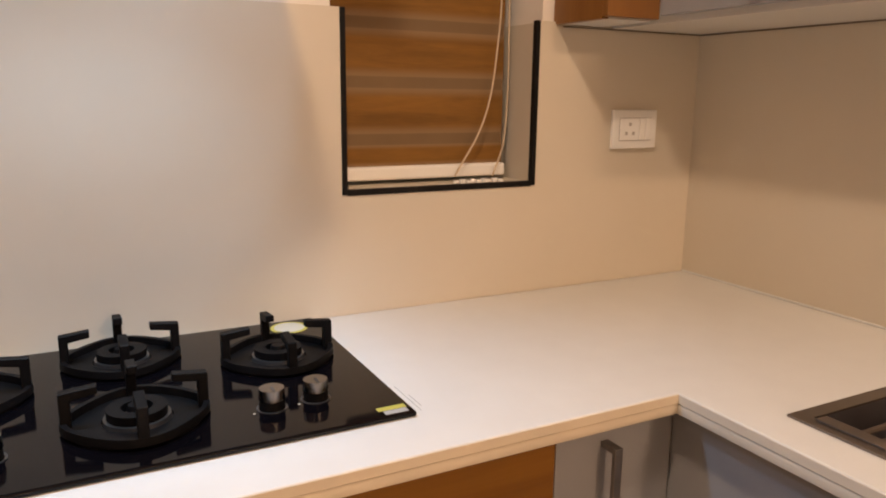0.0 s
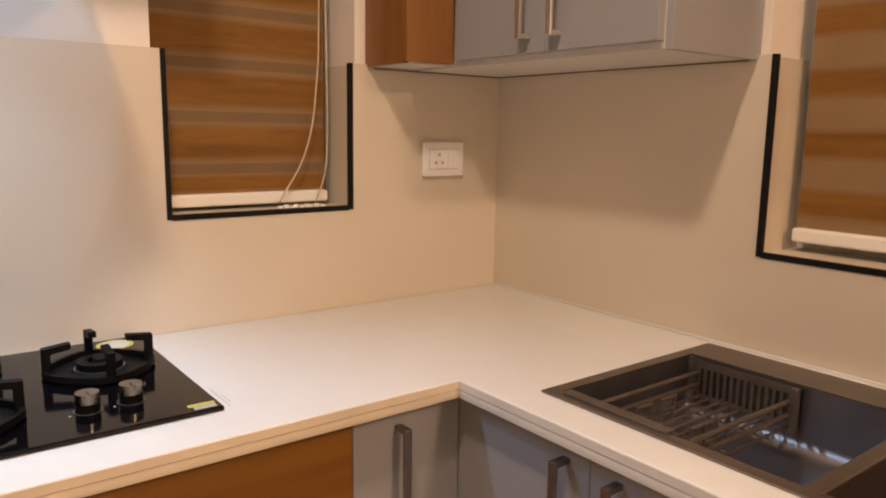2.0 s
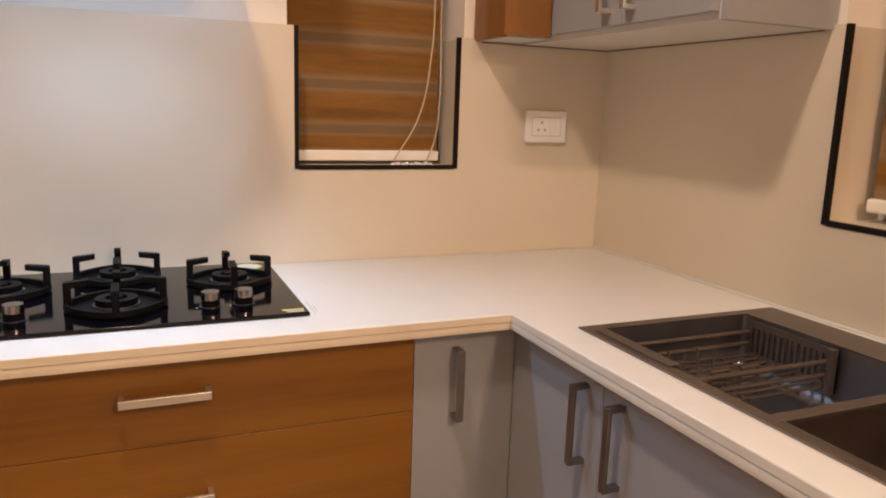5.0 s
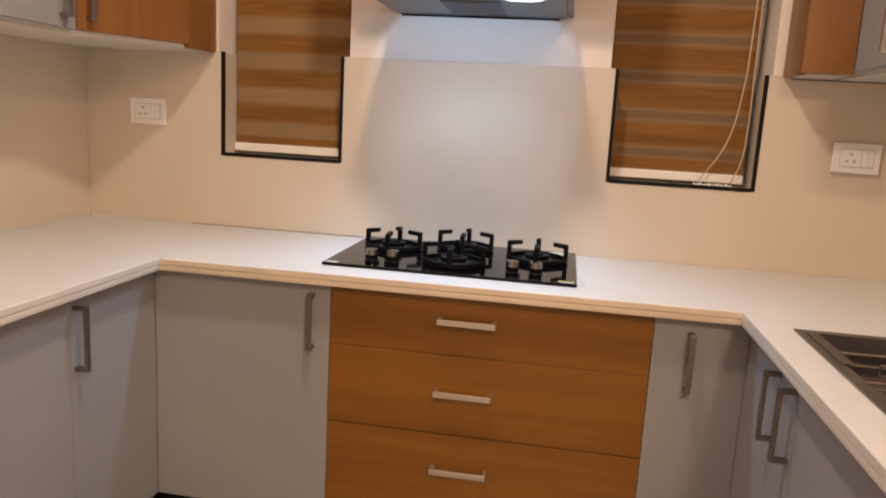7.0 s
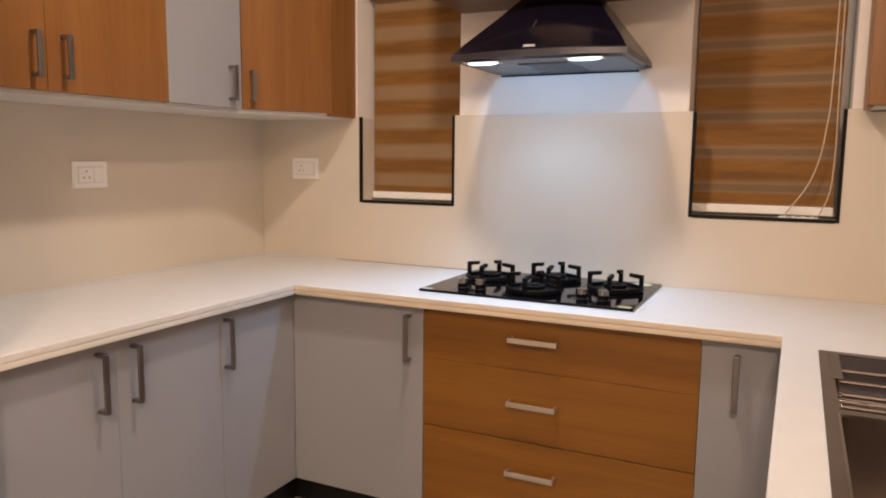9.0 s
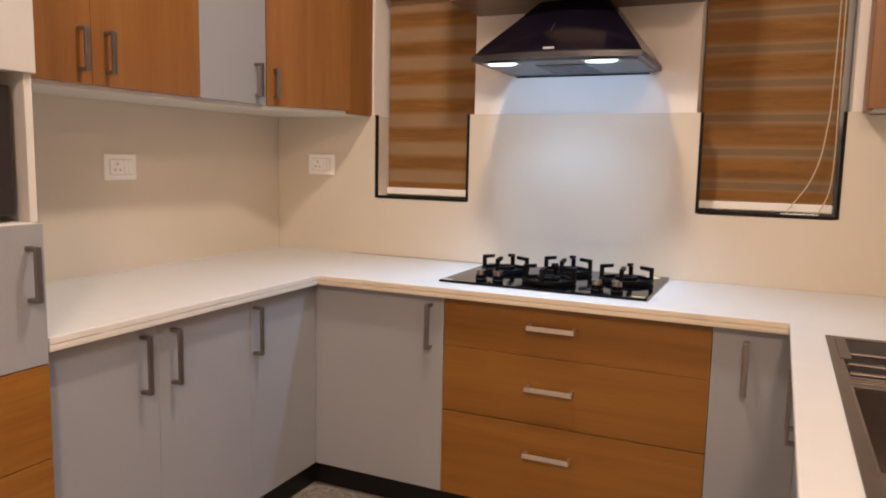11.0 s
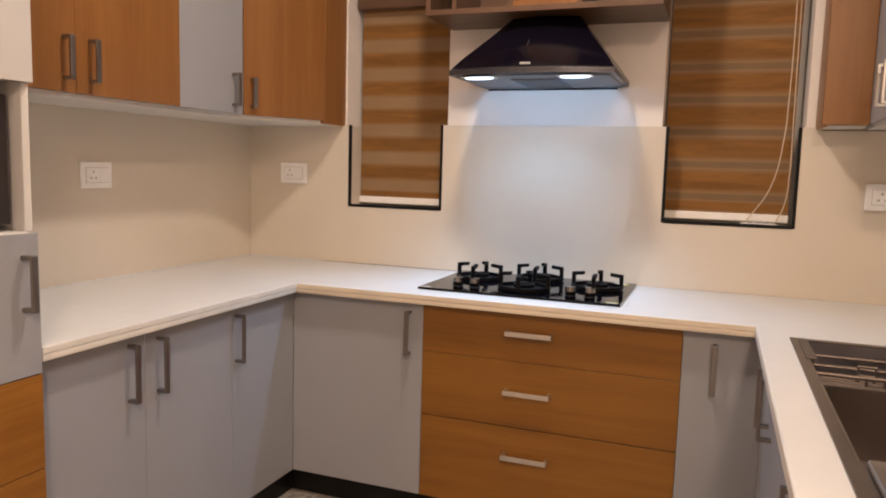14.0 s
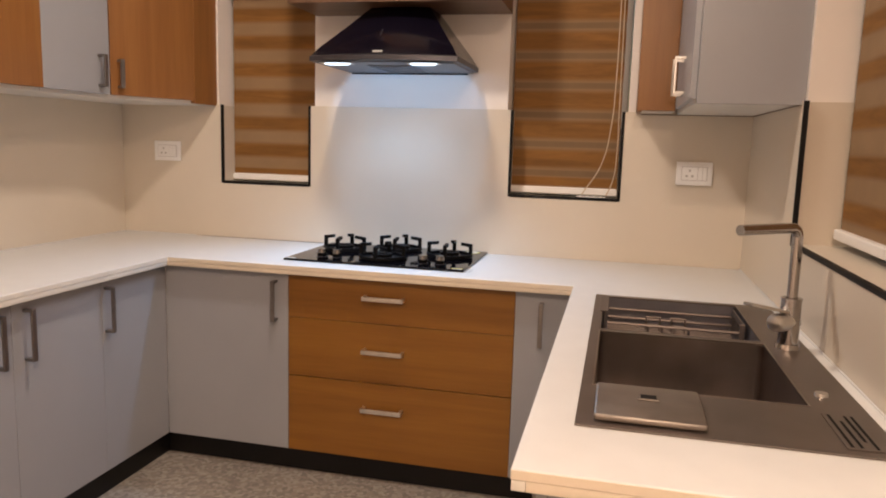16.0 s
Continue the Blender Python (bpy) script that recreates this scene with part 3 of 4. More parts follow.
door = part("door", prism(B(), [(v.x, v.y) for v in quad], UPPER + 0.002, UP, 0.001), OAK_Z, cab)
bm = B()
for u0, u1, v0, v1 in ((0.026, 0.034, -0.063, 0.063), (0.0, 0.027, -0.063, -0.053), (0.0, 0.027, 0.053, 0.063)):
    c = a + along * 0.038
    pts = [c + out * o + along * s for o, s in ((u0, -0.008), (u1, -0.008), (u1, 0.008), (u0, 0.008))]
    prism(bm, [(v.x, v.y) for v in pts], 1.560 + v0 * 0.9, 1.560 + v1 * 0.9)
part("handle", bm, HANDLE_SHADED, door, "satin nickel bar handle")
part("side_panel", box(B(), -2.375, -2.354, -0.177, 0.0085, UPPER - 0.010, UP, 0.001), OAK_Z, cab)

# shallow wall cabinet and sink-side cabinet in the other corner
UE = -0.309
cab = thing("wall_cabinet", (-0.38, -0.09, UPPER), "shallow oak-look wall cabinet in the corner", "cabinet", WALLCABS)
part("side_panel", box(B(), -0.450, -0.432, -0.160, 0.0085, UPPER - 0.010, UP, 0.001), OAK_Z, cab)
part("body", box(B(), -0.431, -0.312, -0.155, -0.001, UPPER - 0.0095, UP), CARCASS, cab)
part("front_panel", box(B(), -0.450, -0.310, -0.178, -0.1605, UPPER - 0.006, UP, 0.001), OAK_Z, cab)
cab = thing("wall_cabinet", (-0.15, -0.48, UPPER), "grey laminate wall cabinet with a pair of closed doors", "cabinet", WALLCABS)
part("body", box(B(), UE + T + 0.001, -0.001, -0.782, -0.002, UPPER - 0.0118, UP), CARCASS, cab)
door = part("door", box(B(), UE, UE + T, -0.490 + GAP, -0.1795, UPPER + 0.002, UP, 0.0012), GREY, cab)
# brighter steel stands for the light falling on these two handles
handle(door, (UE, -0.440, 1.565), (0, 0, 1), (-1, 0, 0), 0.125, STEEL)
door = part("door", box(B(), UE, UE + T, -0.780, -0.490 - GAP, UPPER + 0.002, UP, 0.0012), GREY, cab)
handle(door, (UE, -0.532, 1.565), (0, 0, 1), (-1, 0, 0), 0.125, STEEL)
part("side_panel", box(B(), UE + 0.0185, 0.0085, -0.800, -0.7825, UPPER - 0.014, UP, 0.001), GREY, cab, "grey end panel")

# dark strips stand in for the shadow line where cabinets meet the wall
part("shade_strip", box(B(), -0.004, -0.0008, -0.781, -0.005, UPPER - 0.0155, UPPER - 0.0122), JOINT_SHADE, cab, "dark line for the shaded joint")
part("door_bumper", box(B(), UE - 0.004, UE, -0.778, -0.768, UPPER + 0.003, UPPER + 0.013, 0.001), GREY, cab, "small grey bumper")
part("shade_strip", box(B(), -0.430, -0.005, -0.004, -0.0008, UPPER - 0.0155, UPPER - 0.0122), JOINT_SHADE, cab, "dark line for the shaded joint")

# open shelf over the hood
cab = thing("hood_shelf", (-1.41, -0.15, 1.87), "oak-look open shelf box fixed over the hood", "shelf")
part("bottom_board", box(B(), -1.850, -0.975, -0.300, 0.006, 1.862, 1.882, 0.001), DULL_BROWN, cab)
for x in (-1.850, -1.745, -1.526, -1.272, -0.993):
    part("upright", box(B(), x, x + 0.018, -0.298, 0.006, 1.8825, 2.26, 0.001), DULL_BROWN, cab)
part("top_board", box(B(), -1.850, -0.975, -0.300, 0.006, 2.2605, 2.278, 0.001), DULL_BROWN, cab)
part("back_board", box(B(), -1.831, -0.994, -0.006, 0.004, 1.8825, 2.26), DULL_BROWN, cab)
cover = part("duct_cover", box(B(), -1.507, -1.2725, -0.297, -0.0065, 1.8825, 2.26, 0.001), OAK_Z, cab)
part("knob", tube(B(), (-1.493, -0.318, 1.925), (-1.493, -0.2975, 1.925), 0.009, 0.007, 16), STEEL, cover, "small steel knob", smooth=True)

# ---- tall unit with the microwave ----
TF, TS, TE = -2.200, -1.728, -2.34
tower = thing("tall_cabinet", (-2.5, -2.0, 0.1), "tall cabinet with microwave niche, pale doors and oak drawers", "cabinet")
part("side_panel", box(B(), WEST + 0.002, TF - T - 0.001, TS - 0.018, TS, 0.0, 2.26, 0.001), GREYW, tower)
part("side_panel", box(B(), WEST + 0.002, TF - T - 0.001, TE, TE + 0.018, 0.0, 2.26, 0.001), GREYW, tower)
part("back_board", box(B(), WEST + 0.002, WEST + 0.010, TE + 0.0185, TS - 0.0185, 0.1, 2.25), CARCASS, tower)
part("niche_shelf", box(B(), WEST + 0.011, TF - 0.002, TE + 0.0185, TS - 0.0185, 1.100, 1.118, 0.001), CARCASS, tower)
part("niche_top", box(B(), WEST + 0.011, TF - T - 0.001, TE + 0.0185, TS - 0.0185, 1.452, 1.470, 0.001), CARCASS, tower)
part("edge_strip", box(B(), TF - T - 0.0005, TF - T + 0.0012, TS - 0.018, TS, 1.119, 1.447), CARCASS, tower, "off-white edging")
door = part("door", box(B(), TF - T, TF, TE, TS, 1.449, 2.26, 0.0012), GREYW, tower, "pale closed upper door")
handle(door, (TF, -2.03, 1.497), (0, 1, 0), (1, 0, 0), 0.16)
door = part("door", box(B(), TF - T, TF, TE, TS, 0.788, 1.115, 0.0012), GREY, tower, "grey closed door")
handle(door, (TF, -1.768, 1.003), (0, 0, 1), (1, 0, 0), 0.128)
for z0, z1, hz in ((0.560, 0.785, 0.672), (0.332, 0.557, 0.445), (LOW, 0.329, 0.215)):
    front = part("drawer_front", box(B(), TF - T, TF, TE, TS, z0, z1, 0.0012), OAK_Y, tower)
    handle(front, (TF, -2.03, hz), (0, 1, 0), (1, 0, 0), 0.16)
part("kickboard", box(B(), TF - 0.06, TF - 0.045, TE + 0.019, TS - 0.019, 0.0, 0.096), BLACK, tower)

# microwave
mw = thing("microwave_oven", (-2.45, -2.03, 1.118), "black microwave oven standing in the cabinet niche", "microwave")
MX, M0, M1, Z0, Z1 = -2.235, -2.28, -1.766, 1.130, 1.424
part("body", box(B(), -2.60, MX - 0.022, M0, M1, Z0, Z1, 0.004), MICRO, mw)
door = part("door", box(B(), MX - 0.0215, MX, M0, M1 - 0.125, Z0 + 0.004, Z1 - 0.003, 0.003), MICRO, mw)
# grey base colour stands for the room reflected in the window
part("door_window", box(B(), MX + 0.0002, MX + 0.0015, M0 + 0.035, M1 - 0.165, Z0 + 0.045, Z1 - 0.04, 0.0005), MWGLASS, door, "door window with a grey reflection in its colour")
bm = B()
n = 14
prev = None
for k in range(n + 1):
    u = k / n
    z = Z0 + 0.012 + (Z1 - Z0 - 0.022) * u
    wdt = 0.004 + 0.040 * math.sin(math.pi * u)
    y = M1 - 0.130
    now = [bm.verts.new(c) for c in ((MX + 0.001, y - wdt, z), (MX + 0.008 + 0.024 * math.sin(math.pi * u), y - wdt * 0.6, z), (MX + 0.008 + 0.024 * math.sin(math.pi * u), y, z), (MX + 0.001, y, z))]
    if prev:
        for i in range(4):
            bm.faces.new((prev[i], prev[(i + 1) % 4], now[(i + 1) % 4], now[i]))
    else:
        bm.faces.new(now[::-1])
    prev = now
bm.faces.new(prev)
bmesh.ops.recalc_face_normals(bm, faces=bm.faces)
part("door_handle", bm, GRIP, door, "curved glossy black grip", smooth=True)
panel = part("control_panel", box(B(), MX - 0.0215, MX + 0.001, M1 - 0.1235, M1 - 0.002, Z0 + 0.004, Z1 - 0.003, 0.003), MICRO, mw)
part("display_frame", box(B(), MX + 0.0011, MX + 0.0015, M1 - 0.090, M1 - 0.040, Z1 - 0.068, Z1 - 0.034), GRIP, panel, "black display surround")
part("start_bar", box(B(), MX + 0.0012, MX + 0.0018, M1 - 0.086, M1 - 0.040, Z0 + 0.022, Z0 + 0.032), KEY, panel)
part("display", box(B(), MX + 0.0012, MX + 0.002, M1 - 0.083, M1 - 0.047, Z1 - 0.061, Z1 - 0.041), MWGLASS, panel, "dark display")
part("logo_bar", box(B(), MX + 0.0012, MX + 0.002, M1 - 0.085, M1 - 0.045, Z1 - 0.029, Z1 - 0.023), PALE, panel, "pale bar")
for row in range(6):
    for col in range(3):
        y, z = M1 - 0.082 + col * 0.019, Z1 - 0.095 - row * 0.026
        part("key", box(B(), MX + 0.0012, MX + 0.002, y - 0.004, y + 0.004, z - 0.0035, z + 0.0035, 0.0003), KEY, panel)
for y in (M0 + 0.05, M1 - 0.05):
    for x in (-2.56, MX - 0.05):
        part("foot", tube(B(), (x, y, 1.1182), (x, y, Z0 + 0.001), 0.012), MICRO, mw)


# ---- sockets ----
def socket_plate(at, along, out, label):
    """A wide white switch-and-socket plate: rim, inset, two switches and a socket."""
    a, o, up = Vector(along), Vector(out), Vector((0, 0, 1))
    plate = thing("wall_socket", at, label, "socket", "white wall sockets")

    def block(name, u0, u1, v0, v1, w0, w1, mat, bev=0.0, parent=None, label=""):
        c = Vector(at) + a * (u0 + u1) / 2 + up * (v0 + v1) / 2 + o * (w0 + w1) / 2
        d = [abs(k) / 2 for k in a * (u1 - u0) + up * (v1 - v0) + o * (w1 - w0)]
        return part(name, box(B(), c[0] - d[0], c[0] + d[0], c[1] - d[1], c[1] + d[1], c[2] - d[2], c[2] + d[2], bev), mat, parent or plate, label)

    block("plate", -0.070, 0.070, -0.047, 0.047, 0.0, 0.010, PLASTIC, 0.003)
    block("inset", -0.050, 0.050, -0.028, 0.028, 0.0102, 0.0112, MARK, 0.0, None, "grey gap round the modules")
    block("module", -0.0485, 0.012, -0.0265, 0.0265, 0.0102, 0.0128, PLASTIC, 0.001)
    for u0 in (0.0135, 0.0315):
        block("rocker", u0, u0 + 0.0165, -0.0265, 0.0265, 0.0102, 0.0138, PLASTIC, 0.001)
    for u, v in ((-0.018, 0.012), (-0.029, -0.010), (-0.007, -0.010)):
        block("pin_hole", u - 0.004, u + 0.004, v - 0.004, v + 0.004, 0.0129, 0.0133, MARK)
    return plate


socket_plate((-2.612, -0.0002, 1.245), (1, 0, 0), (0, -1, 0), "white wall socket plate beside the narrow window")
socket_plate((-0.206, -0.0002, 1.226), (1, 0, 0), (0, -1, 0), "white wall socket plate near the corner")
socket_plate((WEST + 0.0002, -0.928, 1.227), (0, 1, 0), (1, 0, 0), "white wall socket plate over the long counter")

# ---- ceiling lamps ----
LAMP = glow("warm_lamp_diffuser", WARM, 6.0)
for n, (x, y, r) in enumerate(((*KITCHEN_LAMP, 0.15), (*DINING_LAMP, 0.21))):
    lampshade = thing("ceiling_light", (x, y, CEIL), "round white flush ceiling light, switched on", "lamp")
    part("rim", ring(B(), (x, y), r + 0.02, r, CEIL - 0.04, CEIL, 48), PLASTIC, lampshade, smooth=True)
    part("diffuser", tube(B(), (x, y, CEIL - 0.03), (x, y, CEIL - 0.001), r - 0.001, n=48), LAMP, lampshade, "glowing diffuser")

# ---- cooker hood ----
hood = thing("cooker_hood", (HOOD_X, -0.2, HOOD_Z), "black pyramid cooker hood with two lit lamps", "cooker hood")
HW, HY = 0.297, -0.405


def rim_line(scale, y_back, bulge):
    """Outline of the hood at one height: straight back, straight sides, bowed front."""
    w = HW * scale
    front = HY * scale
    pts = [(w, y_back), (w, front)]
    for k in range(1, 12):
        u = 1 - 2 * k / 12
        pts.append((w * u, front - bulge * scale * (1 - u * u)))
    return pts + [(-w, front), (-w, y_back)]


def loft(bm, outlines):
    loops = [[bm.verts.new((HOOD_X + x, y, z)) for x, y in pts] for z, pts in outlines]
    for p, q in zip(loops, loops[1:]):
        for k in range(len(p)):
            bm.faces.new((p[k], p[(k + 1) % len(p)], q[(k + 1) % len(p)], q[k]))
    bm.faces.new(loops[0][::-1])
    bm.faces.new(loops[-1])
    bmesh.ops.recalc_face_normals(bm, faces=bm.faces)
    return bm


BACK = 0.007
part("rim", loft(B(), [(HOOD_Z, rim_line(1.0, BACK, 0.055)), (HOOD_Z + 0.018, rim_line(1.0, BACK, 0.055)), (HOOD_Z + 0.022, rim_line(0.985, BACK, 0.055))]), HOODRIM, hood, "dark grey steel rim")
steps = [(HOOD_Z + 0.0225, 0.985), (HOOD_Z + 0.06, 0.90), (HOOD_Z + 0.11, 0.765), (HOOD_Z + 0.16, 0.63), (HOOD_Z + 0.205, 0.515), (HOOD_Z + 0.239, 0.425)]
part("canopy", loft(B(), [(z, rim_line(s, BACK, 0.055)) for z, s in steps]), HOODBLACK, hood, "glossy black pyramid canopy", smooth=True)
under = part("filter_panel", loft(B(), [(HOOD_Z - 0.006, rim_line(0.93, -0.012, 0.05)), (HOOD_Z - 0.0005, rim_line(0.95, -0.010, 0.05))]), HOODBASE, hood, "steel underside panel")
for k in range(14):
    y = -0.05 - 0.020 * k
    part("filter_slat", box(B(), HOOD_X - 0.09, HOOD_X + 0.09, y - 0.004, y + 0.004, HOOD_Z - 0.009, HOOD_Z - 0.0062, 0.001), HOODBASE, under)
part("back_lip", box(B(), HOOD_X - 0.27, HOOD_X + 0.255, -0.009, 0.004, HOOD_Z - 0.012, HOOD_Z - 0.0065), HOODBLACK, hood, "black rear lip")
HOODLAMP = glow("cool_hood_lamp", (0.72, 0.86, 1.0), 2.6)


def oval(bm, cx, cy, rx, ry, z0, z1, n=28):
    """A low oval lens, a little smaller at its lower face."""
    loops = [[bm.verts.new((cx + k * rx * math.cos(2 * math.pi * i / n), cy + k * ry * math.sin(2 * math.pi * i / n), z)) for i in range(n)] for k, z in ((0.86, z0), (1.0, (z0 + z1) / 2), (1.0, z1))]
    for p, q in zip(loops, loops[1:]):
        for i in range(n):
            bm.faces.new((p[i], p[(i + 1) % n], q[(i + 1) % n], q[i]))
    bm.faces.new(loops[0][::-1])
    bm.faces.new(loops[-1])
    bmesh.ops.recalc_face_normals(bm, faces=bm.faces)
    return bm


for side in LENSES:
    x = HOOD_X + side
    lens = part("lamp_lens", oval(B(), x, LENS_Y, 0.054, 0.026, HOOD_Z - 0.012, HOOD_Z - 0.0062), HOODLAMP, hood, "lit cool-white oval lamp lens", smooth=True)
    part("lens_bezel", box(B(), x - 0.062, x + 0.062, LENS_Y - 0.033, LENS_Y + 0.033, HOOD_Z - 0.0075, HOOD_Z - 0.0061, 0.0006), STEEL, lens, "bright bezel")
part("badge", box(B(), HOOD_X - 0.022, HOOD_X + 0.016, -0.452, -0.443, HOOD_Z + 0.0275, HOOD_Z + 0.0355, 0.001), PENCIL, hood, "small pale badge")

bm = B()
rows = [[bm.verts.new((x, y - d, z)) for x in (-1.4335, -1.4315)] for d in (0.0002, 0.0012) for y, z in ((-0.3625, 1.724), (-0.3255, 1.754))]
for q in ((0, 1), (2, 3), (0, 2), (1, 3)):
    bm.faces.new((rows[q[0]][0], rows[q[0]][1], rows[q[1]][1], rows[q[1]][0]))
for k in (0, 1):
    bm.faces.new((rows[0][k], rows[1][k], rows[3][k], rows[2][k]))
bmesh.ops.recalc_face_normals(bm, faces=bm.faces)
part("mark", bm, KEY, hood, "thin pale upright mark")

# ---- hob ----
hob = thing("gas_hob", (-1.403, -0.29, TOP), "black glass four-burner gas hob on the counter", "gas hob")
HX0, HX1, HY0, HY1 = -1.766, -1.040, -0.517, -0.012
GT = TOP + 0.009
part("glass_plate", box(B(), HX0, HX1, HY0, HY1, TOP + 0.001, GT, 0.003, 3), HOB, hob)


def burner(cx, cy, r, turn):
    """A round drip dish with burner rings and cap, under a ring grate with four raised arms."""
    dish = part("drip_dish", ring(B(), (cx, cy), r, r * 0.53, GT + 0.0005, GT + 0.004, 40), IRON, hob, "black enamelled dish", smooth=True)
    bm = B()
    tube(bm, (cx, cy, GT + 0.0005), (cx, cy, GT + 0.009), r * 0.52, r * 0.50, 32)
    part("burner_base", bm, BURNER, hob, "dull alloy burner ring", smooth=True)
    bm = ring(B(), (cx, cy), r * 0.455, r * 0.24, GT + 0.0095, GT + 0.022, 28)
    part("burner_ring", bm, IRON, hob, "black burner ring", smooth=True)
    part("burner_cap", tube(B(), (cx, cy, GT + 0.0095), (cx, cy, GT + 0.025), r * 0.17, r * 0.13, 24), IRON, hob, "black burner cap", smooth=True)
    bm = B()
    n = 40
    loops = []
    for dr, dz in ((-0.005, 0.0045), (0.005, 0.0045), (0.004, 0.016), (-0.004, 0.016)):
        line = []
        for k in range(n):
            t = 2 * math.pi * k / n
            square = 1.0 + 0.045 * math.cos(4 * (t - turn))
            line.append(bm.verts.new((cx + (r * square + dr) * math.cos(t), cy + (r * square + dr) * math.sin(t), GT + dz)))
        loops.append(line)
    for p, q in zip(loops, loops[1:] + loops[:1]):
        for k in range(n):
            bm.faces.new((p[k], p[(k + 1) % n], q[(k + 1) % n], q[k]))
    bmesh.ops.recalc_face_normals(bm, faces=bm.faces)
    grate = part("pan_support", bm, IRON, hob, "black cast-iron ring grate", smooth=True)
    for k in range(4):
        t = turn + math.pi / 2 * k
        d, s = Vector((math.cos(t), math.sin(t), 0)), Vector((-math.sin(t), math.cos(t), 0))
        bm = B()
        prof = [(r * 1.08, 0.004), (r * 1.08, 0.058), (r * 0.54, 0.063), (r * 0.54, 0.051), (r * 0.92, 0.046), (r * 0.92, 0.004)]
        sides = [[bm.verts.new(Vector((cx, cy, GT + z)) + d * u + s * w) for u, z in prof] for w in (-0.0072, 0.0072)]
        bm.faces.new(sides[0])
        bm.faces.new(sides[1][::-1])
        for i in range(len(prof)):
            bm.faces.new((sides[0][i], sides[1][i], sides[1][(i + 1) % len(prof)], sides[0][(i + 1) % len(prof)]))
        bmesh.ops.recalc_face_normals(bm, faces=bm.faces)
        bmesh.ops.bevel(bm, geom=bm.edges[:], offset=0.0012, segments=1, affect="EDGES")
        part("arm", bm, IRON, grate)


burner(-1.628, -0.205, 0.086, 0.0)
burner(-1.404, -0.120, 0.086, 0.0)
burner(-1.403, -0.375, 0.0885, 0.0)
burner(-1.163, -0.217, 0.088, 0.0)
for x, y in ((-1.645, -0.415), (-1.580, -0.415), (-1.225, -0.415), (-1.158, -0.410)):
    knob = part("knob", tube(B(), (x, y, GT + 0.0155), (x, y, GT + 0.0315), 0.0195, 0.0180, 28), KNOB, hob, "polished steel knob", smooth=True)
    part("knob_collar", tube(B(), (x, y, GT + 0.0008), (x, y, GT + 0.0153), 0.0185, 0.0185, 28), IRON, knob, smooth=True)
    part("knob_ring", ring(B(), (x, y), 0.0225, 0.0195, GT + 0.0003, GT + 0.0012, 28), BURNER, knob, "thin bright ring", smooth=True)
    part("pointer", box(B(), x - 0.0015, x + 0.0015, y - 0.016, y + 0.002, GT + 0.0316, GT + 0.0326), BURNER, knob)
    part("dial_mark", box(B(), x - 0.030, x - 0.0265, y - 0.012, y - 0.009, GT + 0.0003, GT + 0.0007), PALE, hob, "small printed mark")
part("sticker", box(B(), -1.092, -1.048, -0.497, -0.485, GT + 0.0003, GT + 0.0008), YELLOW, hob, "yellow sticker")
part("sticker", box(B(), -1.086, -1.050, -0.511, -0.4985, GT + 0.0003, GT + 0.0008), PENCIL, hob, "pale printed sticker")
part("sticker", box(B(), -1.757, -1.722, -0.510, -0.490, GT + 0.0003, GT + 0.0008), PALE, hob, "pale printed sticker")
disc = part("sticker", tube(B(), (-1.100, -0.062, GT + 0.0003), (-1.100, -0.062, GT + 0.0010), 0.036, n=32), YELLOW, hob, "round yellow-edged sticker")
part("sticker_face", tube(B(), (-1.100, -0.062, GT + 0.0011), (-1.100, -0.062, GT + 0.0016), 0.029, n=32), PALE, disc, "pale sticker face")

# ---- sink ----
sink = thing("kitchen_sink", (-0.31, -1.33, TOP), "gunmetal steel workstation sink set in the counter", "sink")
FT = TOP + 0.004
BX0, BX1 = -0.524, -0.130
A0, A1 = -1.215, -0.780     # bowl with the rack
C0, C1 = -1.690, -1.242     # deep bowl
K = (-1.885, -1.735)        # slots for knives at the back
bm = slab_with_holes(B(), [SX0, BX0, BX1, SX1], [SY0, C0, C1, A0, A1, SY1], {(1, 1), (1, 3)}, lambda u, v, w: (u, v, w), TOP + 0.0005, FT)
part("flange", bm, SINK, sink, "matt gunmetal rim")


def bowl(x0, x1, y0, y1, depth, name, mat, foot):
    bm = B()
    r = 0.018
    t = 0.0015
    z1, z0 = TOP + 0.0002, TOP - depth

    def outline(x0, x1, y0, y1, rad):
        pts = []
        for cx, cy, a0 in ((x1 - rad, y1 - rad, 0), (x0 + rad, y1 - rad, 90), (x0 + rad, y0 + rad, 180), (x1 - rad, y0 + rad, 270)):
            for k in range(5):
                a = radians(a0 + 90 * k / 4)
                pts.append((cx + rad * math.cos(a), cy + rad * math.sin(a)))
        return pts

    # straight walls that turn into the floor with the radius foot
    rows = [(z1, 0.0, r)] + [(z0 + foot * (1 - math.sin(a)), foot * (1 - math.cos(a)), r) for a in (radians(15 * k) for k in range(7))]
    loops = [[bm.verts.new((x, y, z)) for x, y in outline(x0 + i, x1 - i, y0 + i, y1 - i, rad)] for z, i, rad in rows]
    for p, q in zip(loops, loops[1:]):
        for k in range(len(p)):
            bm.faces.new((p[k], q[k], q[(k + 1) % len(p)], p[(k + 1) % len(p)]))
    bm.faces.new(loops[-1])
    bmesh.ops.recalc_face_normals(bm, faces=bm.faces)
    for f in bm.faces:
        f.normal_flip()
    bmesh.ops.solidify(bm, geom=bm.faces[:], thickness=-t)
    return part(name, bm, mat, sink, "gunmetal steel bowl", smooth=True)


